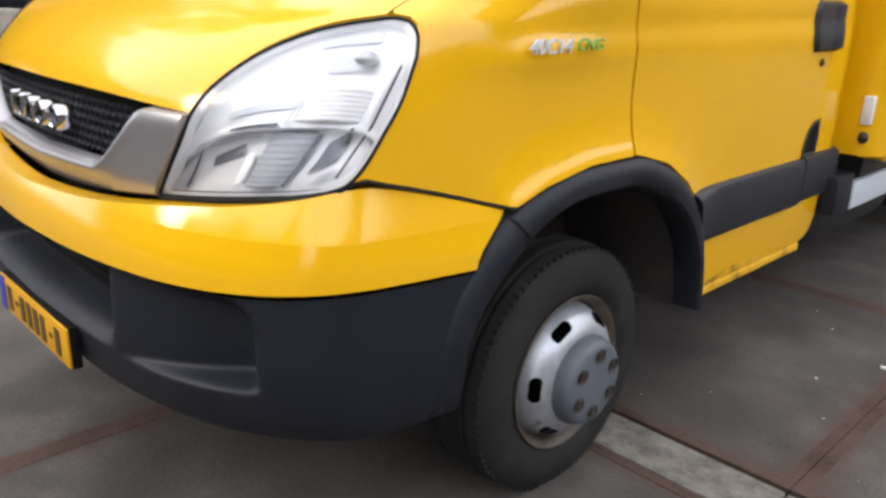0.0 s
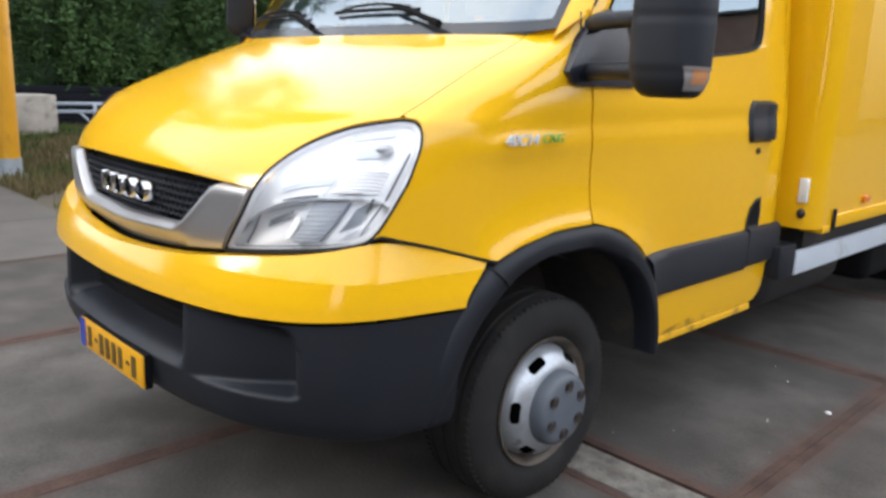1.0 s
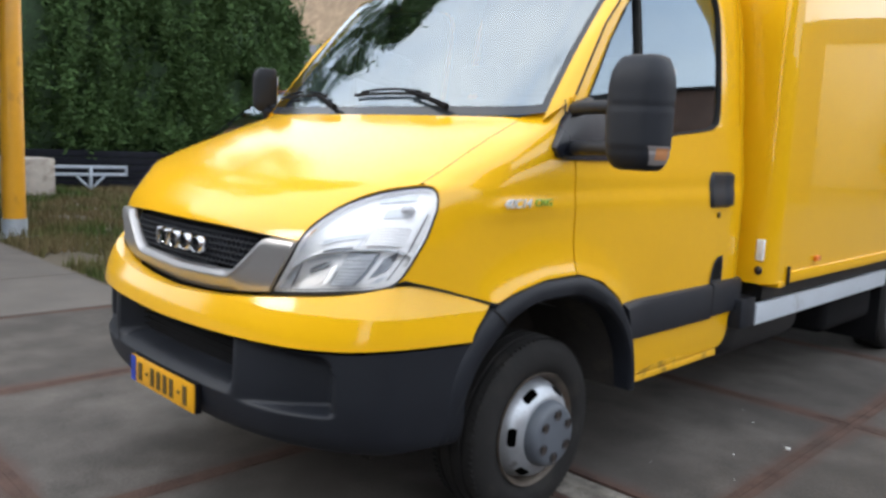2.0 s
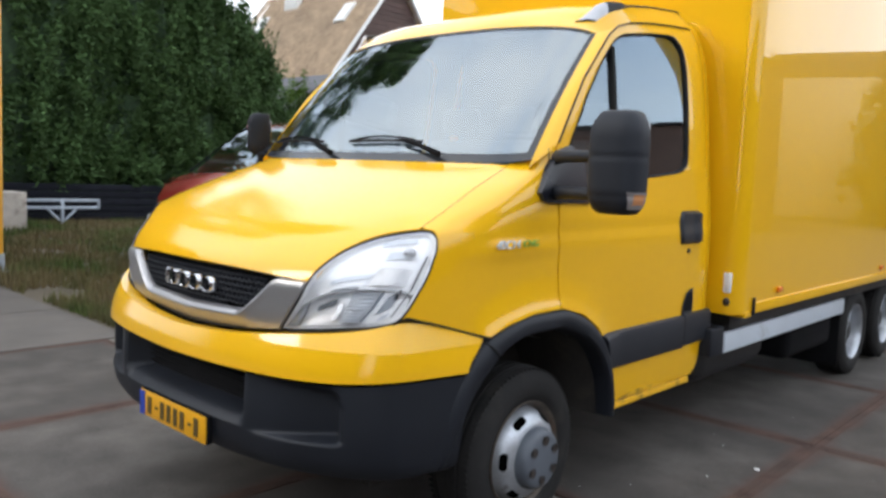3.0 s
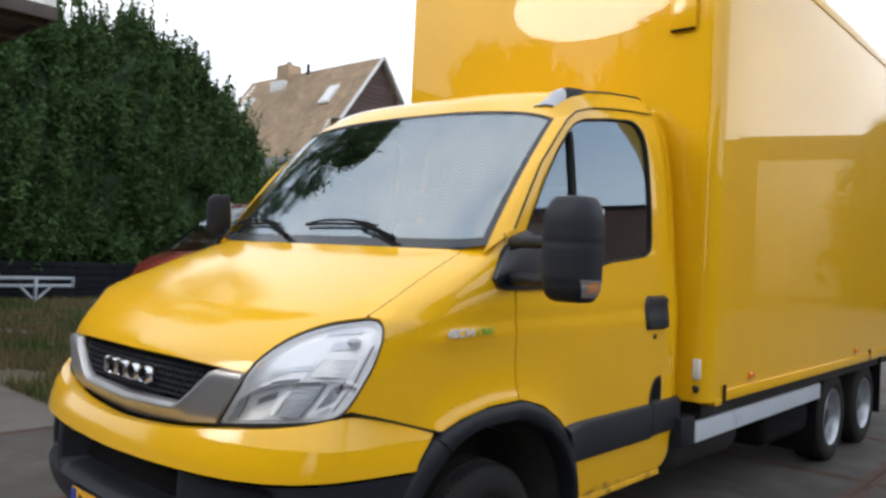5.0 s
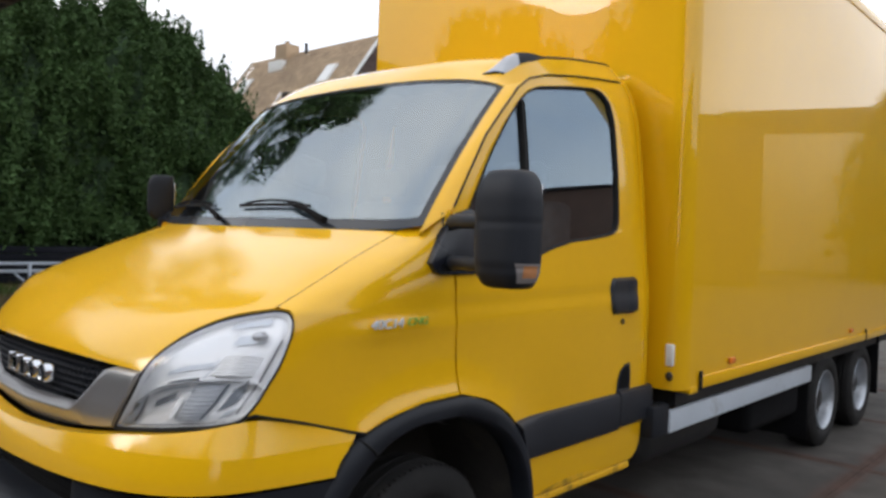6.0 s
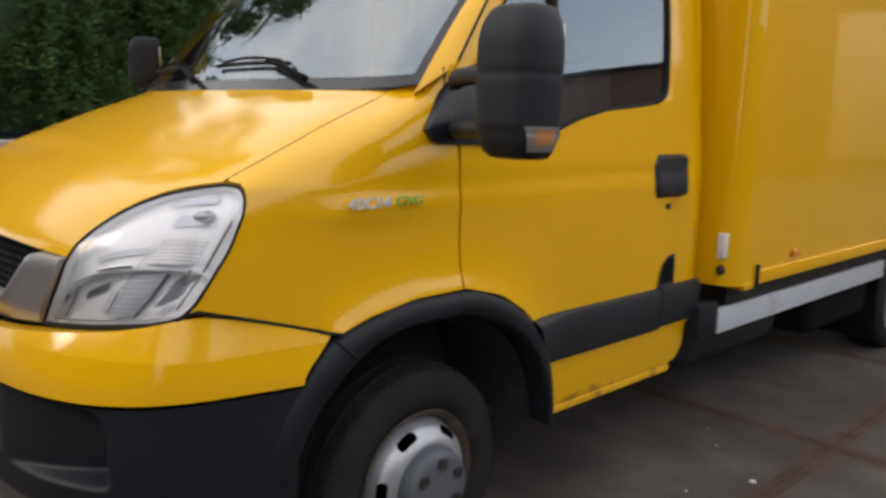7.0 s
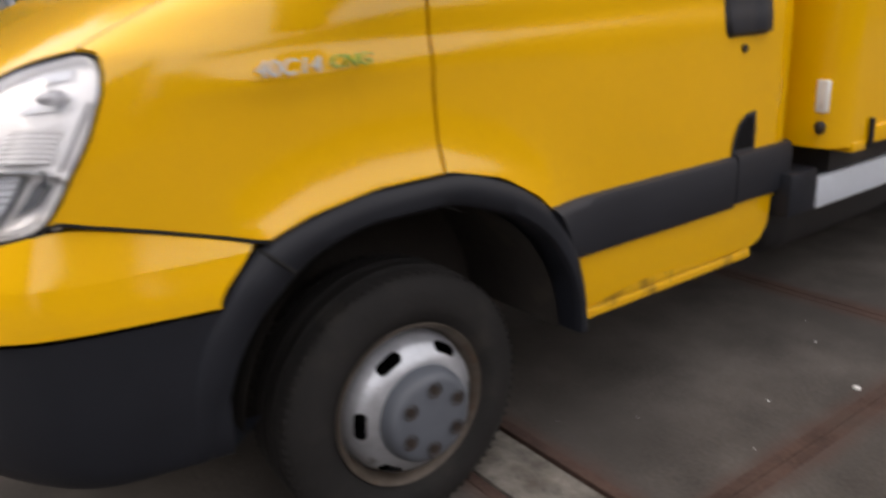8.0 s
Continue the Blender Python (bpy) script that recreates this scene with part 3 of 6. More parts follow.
    lamp_panel("projector_strip", 0.26, 0.54, 0.575, 0.625, M_LAMP_GREY)
    lamp_panel("projector_strip", 0.30, 0.52, 0.475, 0.492, M_LAMP_DARK)
    lamp_panel("projector_edge", 0.545, 0.557, 0.48, 0.66, M_LAMP_GREY)
    lamp_panel("ribbed_panel", 0.58, 0.86, 0.50, 0.68, M_REFLECT, 0.003, ribs_=7)
    lamp_panel("edge_strip", 0.925, 0.940, 0.16, 0.86, M_LAMP_DARK)
    lamp_panel("indicator_bowl", 0.58, 0.80, 0.765, 0.845, M_LAMP_GREY)
    lamp_panel("upper_step", 0.46, 0.76, 0.915, 0.965, M_LAMP_GREY)
    lamp_panel("side_wall", 0.0, 0.095, 0.02, 0.80, M_LAMP_GREY, 0.004)
    for cu, cv, r, m_, nm in ((0.76, 0.84, 0.018, M_CLEAR, "indicator_bulb"),):
        p = back[int(cv * (mb - 1)), int(cu * (nb - 1))] - inward * 0.02
        bm = bmesh.new()
        bmesh.ops.create_uvsphere(bm, u_segments=14, v_segments=8, radius=r, matrix=Matrix.Translation(p * sgn) @ Matrix.Diagonal((1.0, 1.5, 0.8, 1)))
        part(nm, bm, m_, lamp)

# grille: silver surround with a black mesh inside
grille = part("grille_surround", bmesh.new(), M_SILVER, van, "satin silver grille surround")
bm = bmesh.new()
cols = np.linspace(-1, 1, 81)


def nose_s(c, z):
    p = nose(abs(c), z)
    return np.array([math.copysign(p[0], c) if c else 0.0, p[1], p[2]])


MESH_TOP, MESH_C = 1.079, 1.50


def mesh_low(c):
    a = abs(c)
    return 0.933 + 0.010 * a + (0.146 - 0.010 * a) * min(1.0, max(0.0, (a - 1.16) / 0.34)) ** 1.7


def low_edge(c):
    return 0.851 + 0.0165 * abs(c) ** 1.95


rows = []
for s_ in cols:
    lo = low_edge(s_ * 1.69)
    hi = mesh_low(s_ * 1.92) if abs(s_ * 1.92) < MESH_C else 1.079
    outw = np.array([0, -1.0, 0])
    col = []
    lip = min(1.0, max(0.0, (1.46 - abs(s_ * 1.92)) / 0.22))
    for k, flat_, ridge in ((0.0, 0.0, 0.0), (0.04, 0.014, 0.008), (0.25, 0.020, 0.015), (0.50, 0.018, 0.022), (0.66, 0.018, 0.0265), (0.74, 0.020, 0.0270), (0.82, 0.021, 0.0235), (0.90, 0.021, 0.0170), (0.97, 0.018, 0.0090), (1.0, -0.012, -0.012)):
        bulge = flat_ + (ridge - flat_) * lip
        z = lo + (hi - lo) * k
        c = s_ * (1.70 + 0.335 * min(1.0, max(0.0, (z - 0.90) / 0.166)) ** 0.9)
        col.append(nose_s(c, z) + outw * bulge + np.array([0, 0.0, 0]))
    if not rows:
        rows.append([p + np.array([0.004, 0.05, 0]) for p in col])
    rows.append(col)
rows.append([p + np.array([-0.004, 0.05, 0]) for p in col])
rows = np.array(rows).transpose(1, 0, 2)
grid(bm, rows)
bm.to_mesh(grille.data)
bm.free()
grille.data.shade_smooth()
grille.data.set_sharp_from_angle(angle=radians(45))
# honeycomb insert
part("grille_backing", (lambda b: (grid(b, [[nose_s(c, z) + np.array([0, 0.045, 0]) for c in np.linspace(-1.9, 1.9, 31)] for z in (0.80, 0.845, 0.89, 0.935)]), b)[1])(bmesh.new()), M_DARK, van)
insert = part("grille_mesh", (lambda b: (grid(b, [[nose_s(c, z) + np.array([0, 0.05, 0]) for c in np.linspace(-1.75, 1.75, 41)] for z in np.linspace(0.92, 1.10, 8)]), b)[1])(bmesh.new()), M_DARK, van, "black honeycomb grille insert")
bm = bmesh.new()
hex_r = 0.0132
for r in range(8):
    zc = 0.947 + r * hex_r * 1.62
    for q in range(-36, 37):
        xx = (q + 0.5 * (r % 2)) * hex_r * 2.05
        c = abs(xx) / 0.30 if abs(xx) < 0.30 else 1 + (abs(xx) - 0.30) / 0.325
        if zc + hex_r > MESH_TOP - 0.004 or zc - hex_r < mesh_low(c) - 0.006 or c > 1.50:
            continue
        base = nose(c, zc) * np.array([math.copysign(1, xx), 1, 1]) + np.array([0, 0.012, 0])
        base[0] = xx
        o, w_, i_ = [], [], []
        for k in range(6):
            a = math.radians(60 * k + 30)
            dx, dz = math.cos(a), math.sin(a)
            o.append(bm.verts.new((xx + dx * hex_r * 1.18, base[1], zc + dz * hex_r * 1.12)))
            w_.append(bm.verts.new((xx + dx * hex_r * 0.86, base[1] + 0.001, zc + dz * hex_r * 0.82)))
            i_.append(bm.verts.new((xx + dx * hex_r * 0.78, base[1] + 0.020, zc + dz * hex_r * 0.74)))
        for k in range(6):
            bm.faces.new((o[k], o[(k + 1) % 6], w_[(k + 1) % 6], w_[k]))
            bm.faces.new((w_[k], w_[(k + 1) % 6], i_[(k + 1) % 6], i_[k]))
part("honeycomb", bm, M_TRIM, insert, smooth=False)
# chrome emblem of five plain shapes: a bar, a wedge, a slotted block and two rings
def rounded_loop(xx, w, h, y, n=24, power=0.6, foot=1.0):
    out_ = []
    for a in np.linspace(0, 2 * math.pi, n, endpoint=False):
        ca, sa = math.cos(a), math.sin(a)
        k = foot + (1 - foot) * (sa + 1) / 2
        out_.append((xx + math.copysign(abs(ca) ** power, ca) * w * k, y, 1.010 + math.copysign(abs(sa) ** power, sa) * h))
    return out_


for xx, w, hole, power, foot in ((-0.168, 0.008, 0.0, 0.3, 1.0), (-0.108, 0.034, 0.70, 0.4, 0.35), (-0.030, 0.026, 0.70, 0.35, 1.0), (0.048, 0.031, 0.78, 0.7, 1.0), (0.134, 0.036, 0.79, 0.8, 1.0)):
    y = nose(abs(xx) / 0.3, 1.01)[1] - 0.012
    bm = bmesh.new()
    h = 0.031
    loops = [(1.0, y + 0.02), (1.0, y - 0.004), (0.90, y - 0.009)]
    if hole:
        loops += [((1 + hole) / 2, y - 0.010), (hole * 1.06, y - 0.008), (hole, y + 0.012)]
    rings_ = [[bm.verts.new(p) for p in rounded_loop(xx, w * k, h * (k if k == 1.0 or not hole else 1 - (1 - k) * w / h * 1.1), yy, power=power, foot=foot)] for k, yy in loops]
    for p, q in zip(rings_, rings_[1:]):
        for j in range(len(p)):
            bm.faces.new((p[j], p[(j + 1) % len(p)], q[(j + 1) % len(p)], q[j]))
    if not hole:
        bm.faces.new(rings_[-1])
    part("emblem_shape", bm, M_CHROME, insert, "chrome emblem shape")

# bumper
BUMP = {
    0.402: [(0, -0.965), (0.30, -0.948), (0.56, -0.890), (0.74, -0.800), (0.88, -0.660), (0.935, -0.48)],
    0.43: [(0, -1.010), (0.30, -0.998), (0.59, -0.950), (0.80, -0.855), (0.935, -0.715), (0.975, -0.48)],
    0.50: [(0, -1.036), (0.30, -1.025), (0.61, -0.980), (0.82, -0.890), (0.958, -0.742), (0.993, -0.48)],
    0.62: [(0, -1.046), (0.30, -1.036), (0.615, -0.992), (0.828, -0.900), (0.967, -0.748), (1.002, -0.48)],
    0.78: [(0, -1.038), (0.30, -1.028), (0.615, -0.985), (0.828, -0.890), (0.967, -0.740), (1.004, -0.462)],
    0.87: [(0, -1.012), (0.30, -1.002), (0.612, -0.962), (0.82, -0.872), (0.958, -0.735), (0.994, -0.385)],
    0.94: [(0, -0.985), (0.30, -0.976), (0.610, -0.935), (0.812, -0.852), (0.950, -0.728), (0.988, -0.345)],
    1.00: [(0, -0.960), (0.30, -0.951), (0.608, -0.908), (0.806, -0.832), (0.946, -0.722), (0.985, -0.33)],
}
BUMPER = spline(list(BUMP), np.array(list(BUMP.values())))


def bump_top(c):
    return float(spline([0, 1, 2, 3, 3.6, 3.95, 4.2, 4.5, 4.75, 5], [0.849, 0.865, 0.900, 0.927, 0.951, 0.970, 0.962, 0.933, 0.905, 0.879])(abs(c)))


def bump_split(c):
    return float(spline([0, 1, 2, 3, 4, 5], [0.738, 0.743, 0.751, 0.757, 0.770, 0.762])(abs(c)))


def bump(c, z):
    p = spline(range(6), BUMPER(z))(abs(c))
    return np.array([math.copysign(float(p[0]), c), float(p[1]), z])


FOG_DEEP = 0.075


def fog_rise(x):
    return max(0.0, min(1.0, (x - 0.45) / 0.34)) ** 1.1


def fog_top(x):
    """Upper edge of the fog lamp scoop: it falls a little outwards and rounds off at its end."""
    k = min(1.0, max(0.0, (x - 0.770) / 0.055))
    return 0.744 - 0.045 * max(0.0, x - 0.5) - 0.045 * (1 - math.sqrt(1 - k * k))


cols = np.linspace(-5, 5, 121)
P = []
for zone, k in [(0, q) for q in (-0.12, 0.0, 0.04, 0.2, 0.4, 0.6, 0.8, 0.92, 0.98)] + [(1, q) for q in (0.0, 0.02, 0.08, 0.3, 0.6, 0.9, 1.0)]:
    row = []
    for c in cols:
        lo, hi = bump_split(c) + 0.004, bump_top(c)
        # sharp edge at one height, above which the cover leans back from the grille surround outwards
        mid = min(0.866, hi - 0.006)
        z = lo + (mid - lo) * max(0.0, k) if zone == 0 else mid + (hi - mid) * k
        p = bump(c, z)
        n = np.array([p[0] * 0.6, -0.8, 0.0])
        n /= np.linalg.norm(n)
        lean_ = min(1.0, max(0.0, (abs(c) - 1.45) / 0.50))
        out_ = -0.03 if k < 0 else 0.004 if (zone == 0 and k == 0.0) else 0.014
        row.append(p + n * (out_ - 0.19 * lean_ * max(0.0, z - mid)))
    P.append(row)
# even out the run of the cover round the corners
P = np.array(P)
for _ in range(14):
    P[:, 1:-1] = 0.25 * P[:, :-2] + 0.5 * P[:, 1:-1] + 0.25 * P[:, 2:]
P = list(P)
# turned-in top lip
P.append([p + np.array([-p[0] * 0.04, 0.05, -0.004]) for p in np.array(P[-1])])
bm = bmesh.new()
grid(bm, P)
part("bumper_cover", bm, M_PAINT, van, "yellow painted bumper cover")

P = []
for kz in np.linspace(0, 1, 90):
    row = []
    for c in np.linspace(-5, 5, 221):
        hi = bump_split(c) - 0.004
        z = 0.402 + (hi - 0.402) * kz
        p = bump(c, z)
        a = abs(c)
        n = np.array([p[0] * 0.6, -0.8, 0.0])
        n /= np.linalg.norm(n)
        x, d = abs(p[0]), 0.0
        # centre air intake
        m = 1 / (1 + math.exp((x - 0.435) / 0.006))
        up = 1 / (1 + math.exp(-(z - 0.590) / 0.005))
        d += 0.125 * m * up
        lower = 0.030 * m * max(0.0, min(1.0, (z - 0.548) / 0.035)) * (1 - up)
        d += lower
        # fog lamp recess, deepening towards the corner
        rise = fog_rise(x)
        m = rise / (1 + math.exp((x - 0.822) / 0.005)) / (1 + math.exp(-(z - 0.548 - 0.06 * (x - 0.6)) / 0.0035)) / (1 + math.exp((z - fog_top(x)) / 0.006))
        d += FOG_DEEP * m
        row.append(p - n * d)
    P.append(row)
# turned under at the bottom
P.insert(0, [p + np.array([-p[0] * 0.10, 0.12, 0.012]) for p in np.array(P[0])])
bm = bmesh.new()
grid(bm, P)
lowerb = part("lower_bumper", bm, M_PLASTIC, van, "black grained plastic lower bumper")


def recess_panel(c0, c1, z0, z1, depth):
    P_ = []
    for z in np.linspace(z0, z1, 8):
        row_ = []
        for c in np.linspace(c0, c1, 20):
            p = bump(c, z)
            n_ = np.array([p[0] * 0.6, -0.8, 0.0])
            row_.append(p - n_ / np.linalg.norm(n_) * depth)
        P_.append(row_)
    b_ = bmesh.new()
    grid(b_, P_)
    return b_


part("intake_mesh", recess_panel(-1.38, 1.38, 0.600, 0.728, 0.112), M_DARK, lowerb, "black intake mesh")
for k in range(5):
    part("intake_bar", boxm(-0.42, 0.42, -0.935, -0.918, 0.612 + 0.024 * k, 0.619 + 0.024 * k, 0.002), M_DARK, lowerb)

# number plate: plain bars stand for its characters
plate = part("number_plate", boxm(-0.225, 0.275, -1.060, -1.053, 0.444, 0.546, 0.003), M_PLATE, van, "yellow number plate with a blue band")
part("plate_holder", boxm(-0.228, 0.278, -1.053, -1.030, 0.441, 0.549, 0.004), M_DARK, plate)
part("plate_band", boxm(-0.223, -0.183, -1.0625, -1.0602, 0.447, 0.543), M_BLUE, plate, "blue band")
for k in range(8):
    if k in (1, 6):
        part("plate_bar", boxm(-0.150 + 0.051 * k, -0.130 + 0.051 * k, -1.0625, -1.0602, 0.489, 0.500), M_INK, plate)
    else:
        part("plate_bar", boxm(-0.160 + 0.051 * k, -0.130 + 0.051 * k, -1.0625, -1.0602, 0.460, 0.528), M_INK, plate)

# wheel arch trims and liners
for sx in (1, -1):
    n = 72
    co, ci = spline(np.linspace(0, 1, len(ARCH_OUT)), ARCH_OUT), spline(np.linspace(0, 1, len(ARCH_IN)), ARCH_IN)
    P = []
    for k in range(n):
        t = k / (n - 1)
        o, i_ = co(t), ci(t)
        # the rear leg narrows towards its foot
        leg = 1 - 0.42 * min(1.0, max(0.0, (t - 0.66) / 0.2))
        w = lambda f_: o + (i_ - o) * f_ * leg
        # towards the ground in front the trim melts into the bumper's end
        xs_ = 0.985 if t > 0.5 else min(0.985, float(np.interp(o[1], [0.402, 0.43, 0.50, 0.62], [0.935, 0.975, 0.993, 1.002])) - 0.018)
        h = min(1.0, max(0.0, (t - 0.08) / 0.24)) if t < 0.5 else 1.0
        prof = [(w(0.0), xs_ + 0.006), (w(0.03), xs_ + 0.008 + 0.014 * h), (w(0.15), xs_ + 0.012 + 0.024 * h), (w(0.5), xs_ + 0.014 + 0.031 * h), (w(0.85), xs_ + 0.012 + 0.030 * h), (w(0.97), xs_ + 0.006 + 0.026 * h), (w(1.0), xs_ - 0.005 + 0.02 * h), (w(1.05), xs_ - 0.07)]
        P.append([(sx * x, q[0], q[1]) for q, x in prof])
    bm = bmesh.new()
    grid(bm, P)
    arch = part("wheel_arch_trim", bm, M_PLASTIC, van, "black plastic wheel arch trim")
    # joint where the bumper's end meets the arch
    tq = 0.385
    o, i_ = co(tq), ci(tq)
    part("trim_joint", tube(bmesh.new(), [(sx * (0.985 + 0.010 + 0.037 * b_), *(o + (i_ - o) * a_)) for a_, b_ in ((0.0, 0.0), (0.15, 0.7), (0.5, 0.97), (0.85, 0.9), (1.0, 0.4))], 0.0045, 6), M_GAP, arch)
    # dark inner liner of the wheel well
    P = []
    for a in np.linspace(6, 178, 26):
        y, z = 0.02 - 0.47 * math.cos(math.radians(a)), 0.40 + 0.47 * math.sin(math.radians(a))
        P.append([(sx * x, y, z) for x in (0.955, 0.85, 0.70, 0.55)])
    bm = bmesh.new()
    grid(bm, P)
    part("wheel_well_liner", bm, M_LINER, arch)
    part("well_wall", boxm(sx * 0.50, sx * 0.55, -0.50, 0.55, 0.22, 0.92), M_LINER, arch)


# doors, with windows, trims, handles and mirrors
DOOR_F, DOOR_R, CAB_R = 0.081, 1.462, 1.53
BELT = spline([0.0, 0.10, 0.30, 0.51, 0.67, 0.83, 1.0, 1.16, 1.23, 1.48], [1.365, 1.368, 1.374, 1.40, 1.452, 1.486, 1.502, 1.522, 1.54, 1.56])
ROOF_SEAM = np.array([(0.075, 1.585), (0.18, 1.74), (0.28, 1.880), (0.40, 1.997), (0.51, 2.098), (0.60, 2.150), (0.75, 2.192), (1.0, 2.231), (1.21, 2.256), (1.462, 2.282)])
ROOF_EDGE = np.array([(0.39, 2.130), (0.47, 2.172), (0.55, 2.210), (0.66, 2.250), (0.80, 2.288), (1.05, 2.333), (1.36, 2.374), (1.53, 2.388)])
WIN = np.array([(0.17, 1.61), (0.30, 1.815), (0.42, 1.962), (0.51, 2.050), (0.58, 2.100), (0.66, 2.130), (0.90, 2.172), (1.14, 2.203), (1.205, 2.190), (1.246, 2.145), (1.260, 2.05), (1.256, 1.80), (1.248, 1.60), (1.228, 1.548), (1.17, 1.524), (1.0, 1.502), (0.83, 1.486), (0.67, 1.452), (0.51, 1.40), (0.30, 1.374), (0.10, 1.370), (0.085, 1.42), (0.11, 1.52)])


def side_m(sx, y, z, out=0.0):
    p = side(y, z)
    return (sx * (p[0] + out), p[1], p[2])


for sx in (1, -1):
    door = thing("cab_door", "", "")
    door.parent = van
    door["label"] = "yellow cab door with black trim strip"

    def bottom_z(y):
        if y < 0.54:
            return float(np.interp(y, ARCH_OUT[9:, 0], ARCH_OUT[9:, 1]))
        k = min(1.0, max(0.0, (y - DOOR_R + 0.09) / 0.09))
        return 0.452 + 0.10 * (1 - math.sqrt(1 - k * k))

    ys = np.r_[np.linspace(DOOR_F, 0.36, 12), np.linspace(0.38, 0.545, 12), np.linspace(0.57, 1.36, 28), DOOR_R - 0.09 + 0.09 * np.sin(np.linspace(0.1, math.pi / 2, 9))]
    P = []
    for y in ys:
        lo, hi = bottom_z(y) + 0.004, float(BELT(y))
        P.append([side_m(sx, y, z) for z in np.r_[lo + (1.20 - lo) * np.linspace(0, 1, 14)[:-1], np.linspace(1.20, 1.31, 16)[:-1], np.linspace(1.31, hi, 5)]])
    P = np.array(P)
    part("door_skin", shell(P if sx < 0 else P[::-1], -0.02), M_PAINT, door)
    # frame round the window
    n = 90
    outer = np.concatenate([[(DOOR_F, float(BELT(DOOR_F)))], ROOF_SEAM, [(DOOR_R, 1.9), (DOOR_R, 1.70), (DOOR_R, float(BELT(DOOR_R)))]])
    closed = np.concatenate([WIN, WIN[:1]])
    s = np.r_[0, np.cumsum(np.linalg.norm(np.diff(closed, axis=0), axis=1))]
    win_pts = np.array([[np.interp(t, s, closed[:, i]) for i in (0, 1)] for t in np.linspace(0, s[-1], n, endpoint=False)])
    bm = bmesh.new()
    so = np.r_[0, np.cumsum(np.linalg.norm(np.diff(outer, axis=0), axis=1))]
    # walk along the upper window edge from its lower front corner to its lower rear one
    run = np.concatenate([WIN[[20, 21, 22]], WIN[:15]])
    sr = np.r_[0, np.cumsum(np.linalg.norm(np.diff(run, axis=0), axis=1))]
    anchors_r = [0, sr[3], sr[8], sr[11], sr[-1]]
    anchors_o = [0, so[1], so[6], so[9], so[-1]]
    P = []
    for t in np.linspace(0, sr[-1], 80):
        q = np.array([np.interp(t, sr, run[:, i]) for i in (0, 1)])
        to = np.interp(t, anchors_r, anchors_o)
        o = np.array([np.interp(to, so, outer[:, i]) for i in (0, 1)])
        P.append([side_m(sx, *(q + (o - q) * k), out=d) for k, d in ((0.0, -0.03), (0.0, -0.002), (0.06, 0.0), (0.35, 0.0), (0.7, 0.0), (0.97, 0.0), (1.0, -0.003), (1.0, -0.03))])
    grid(bm, P)
    part("window_frame", bm, M_PAINT, door)
    bm = bmesh.new()
    grid(bm, [[(p[0] - sx * 0.036, p[1], p[2]) for p in (row[1], row[3], row[5], row[6])] for row in P])
    part("frame_lining", bm, M_LINING, door)
    # rubber round the glass
    bm = bmesh.new()
    ctrw = WIN.mean(axis=0)
    rails = []
    for k, d in ((1.0, 0.002), (0.985, 0.003), (0.970, -0.006), (0.965, -0.02)):
        rails.append([bm.verts.new(side_m(sx, *(ctrw + (q - ctrw) * k), out=d)) for q in win_pts])
    for a, b in zip(rails, rails[1:]):
        for i in range(n):
            j = (i + 1) % n
            bm.faces.new((a[i], a[j], b[j], b[i]))
    part("window_seal", bm, M_GAP, door)
    bm = bmesh.new()
    # glass as rows between the lower and the upper edge
    P = []
    for y in np.linspace(0.10, 1.254, 40):
        lows = float(BELT(y))
        ups = float(np.interp(y, np.r_[0.085, run[3:10, 0], 1.14, 1.205, 1.246, 1.260], np.r_[1.42, run[3:10, 1], 2.203, 2.190, 2.145, 2.05]))
        P.append([side_m(sx, y, lows + (ups - lows) * k, out=-0.012) for k in np.linspace(0, 1, 8)])
    grid(bm, P)
    part("side_window", bm, M_GLASS, door, "tinted side window").visible_shadow = False
    part("quarter_post", (lambda b: (grid(b, [[side_m(sx, y, z, out=o_) for y, o_ in ((0.518, -0.02), (0.520, 0.004), (0.543, 0.004), (0.545, -0.02))] for z in np.linspace(1.39, 2.05, 10)]), b)[1])(bmesh.new()), M_GAP, door)
    # black strip along the lower door
    def strip(name, y0, y1, z0, z1, parent, material, out=0.020, lab=""):
        P = []
        for k in np.linspace(0, 1, 20):
            at_ = lambda z: (lambda ys_: ys_ + (y1 - ys_) * k)(y0 if y0 > 0.6 or name != "trim_strip" else 0.004 + float(np.interp(-z, -ARCH_OUT[9:, 1], ARCH_OUT[9:, 0])))
            P.append([side_m(sx, at_(z), z, out=o_) for z, o_ in ((z0, -0.002), (z0 + 0.006, out * 0.8), (z0 + 0.02, out), (z1 - 0.03, out), (z1 - 0.010, out * 0.7), (z1, -0.002))])
        P = [[(sx * (abs(p[0][0]) - 0.03), p[0][1], p[0][2])] + p + [(sx * (abs(p[-1][0]) - 0.03), p[-1][1], p[-1][2])] for p in P]
        b = bmesh.new()
        V = grid(b, P)
        b.faces.new(V[0])
        b.faces.new(V[-1][::-1])
        return part(name, b, material, parent, lab)

    strip("trim_strip", 0.512, 1.225, 0.622, 0.798, door, M_TRIM, lab="dark grey plastic trim strip")
    strip("trim_end", 1.232, 1.535, 0.632, 0.805, van, M_TRIM, lab="dark grey plastic trim strip")
    # sill below the doors, with the lower road-dirty edge
    strip("sill", 0.552, 1.375, 0.416, 0.450, van, M_DIRTY, out=0.004)
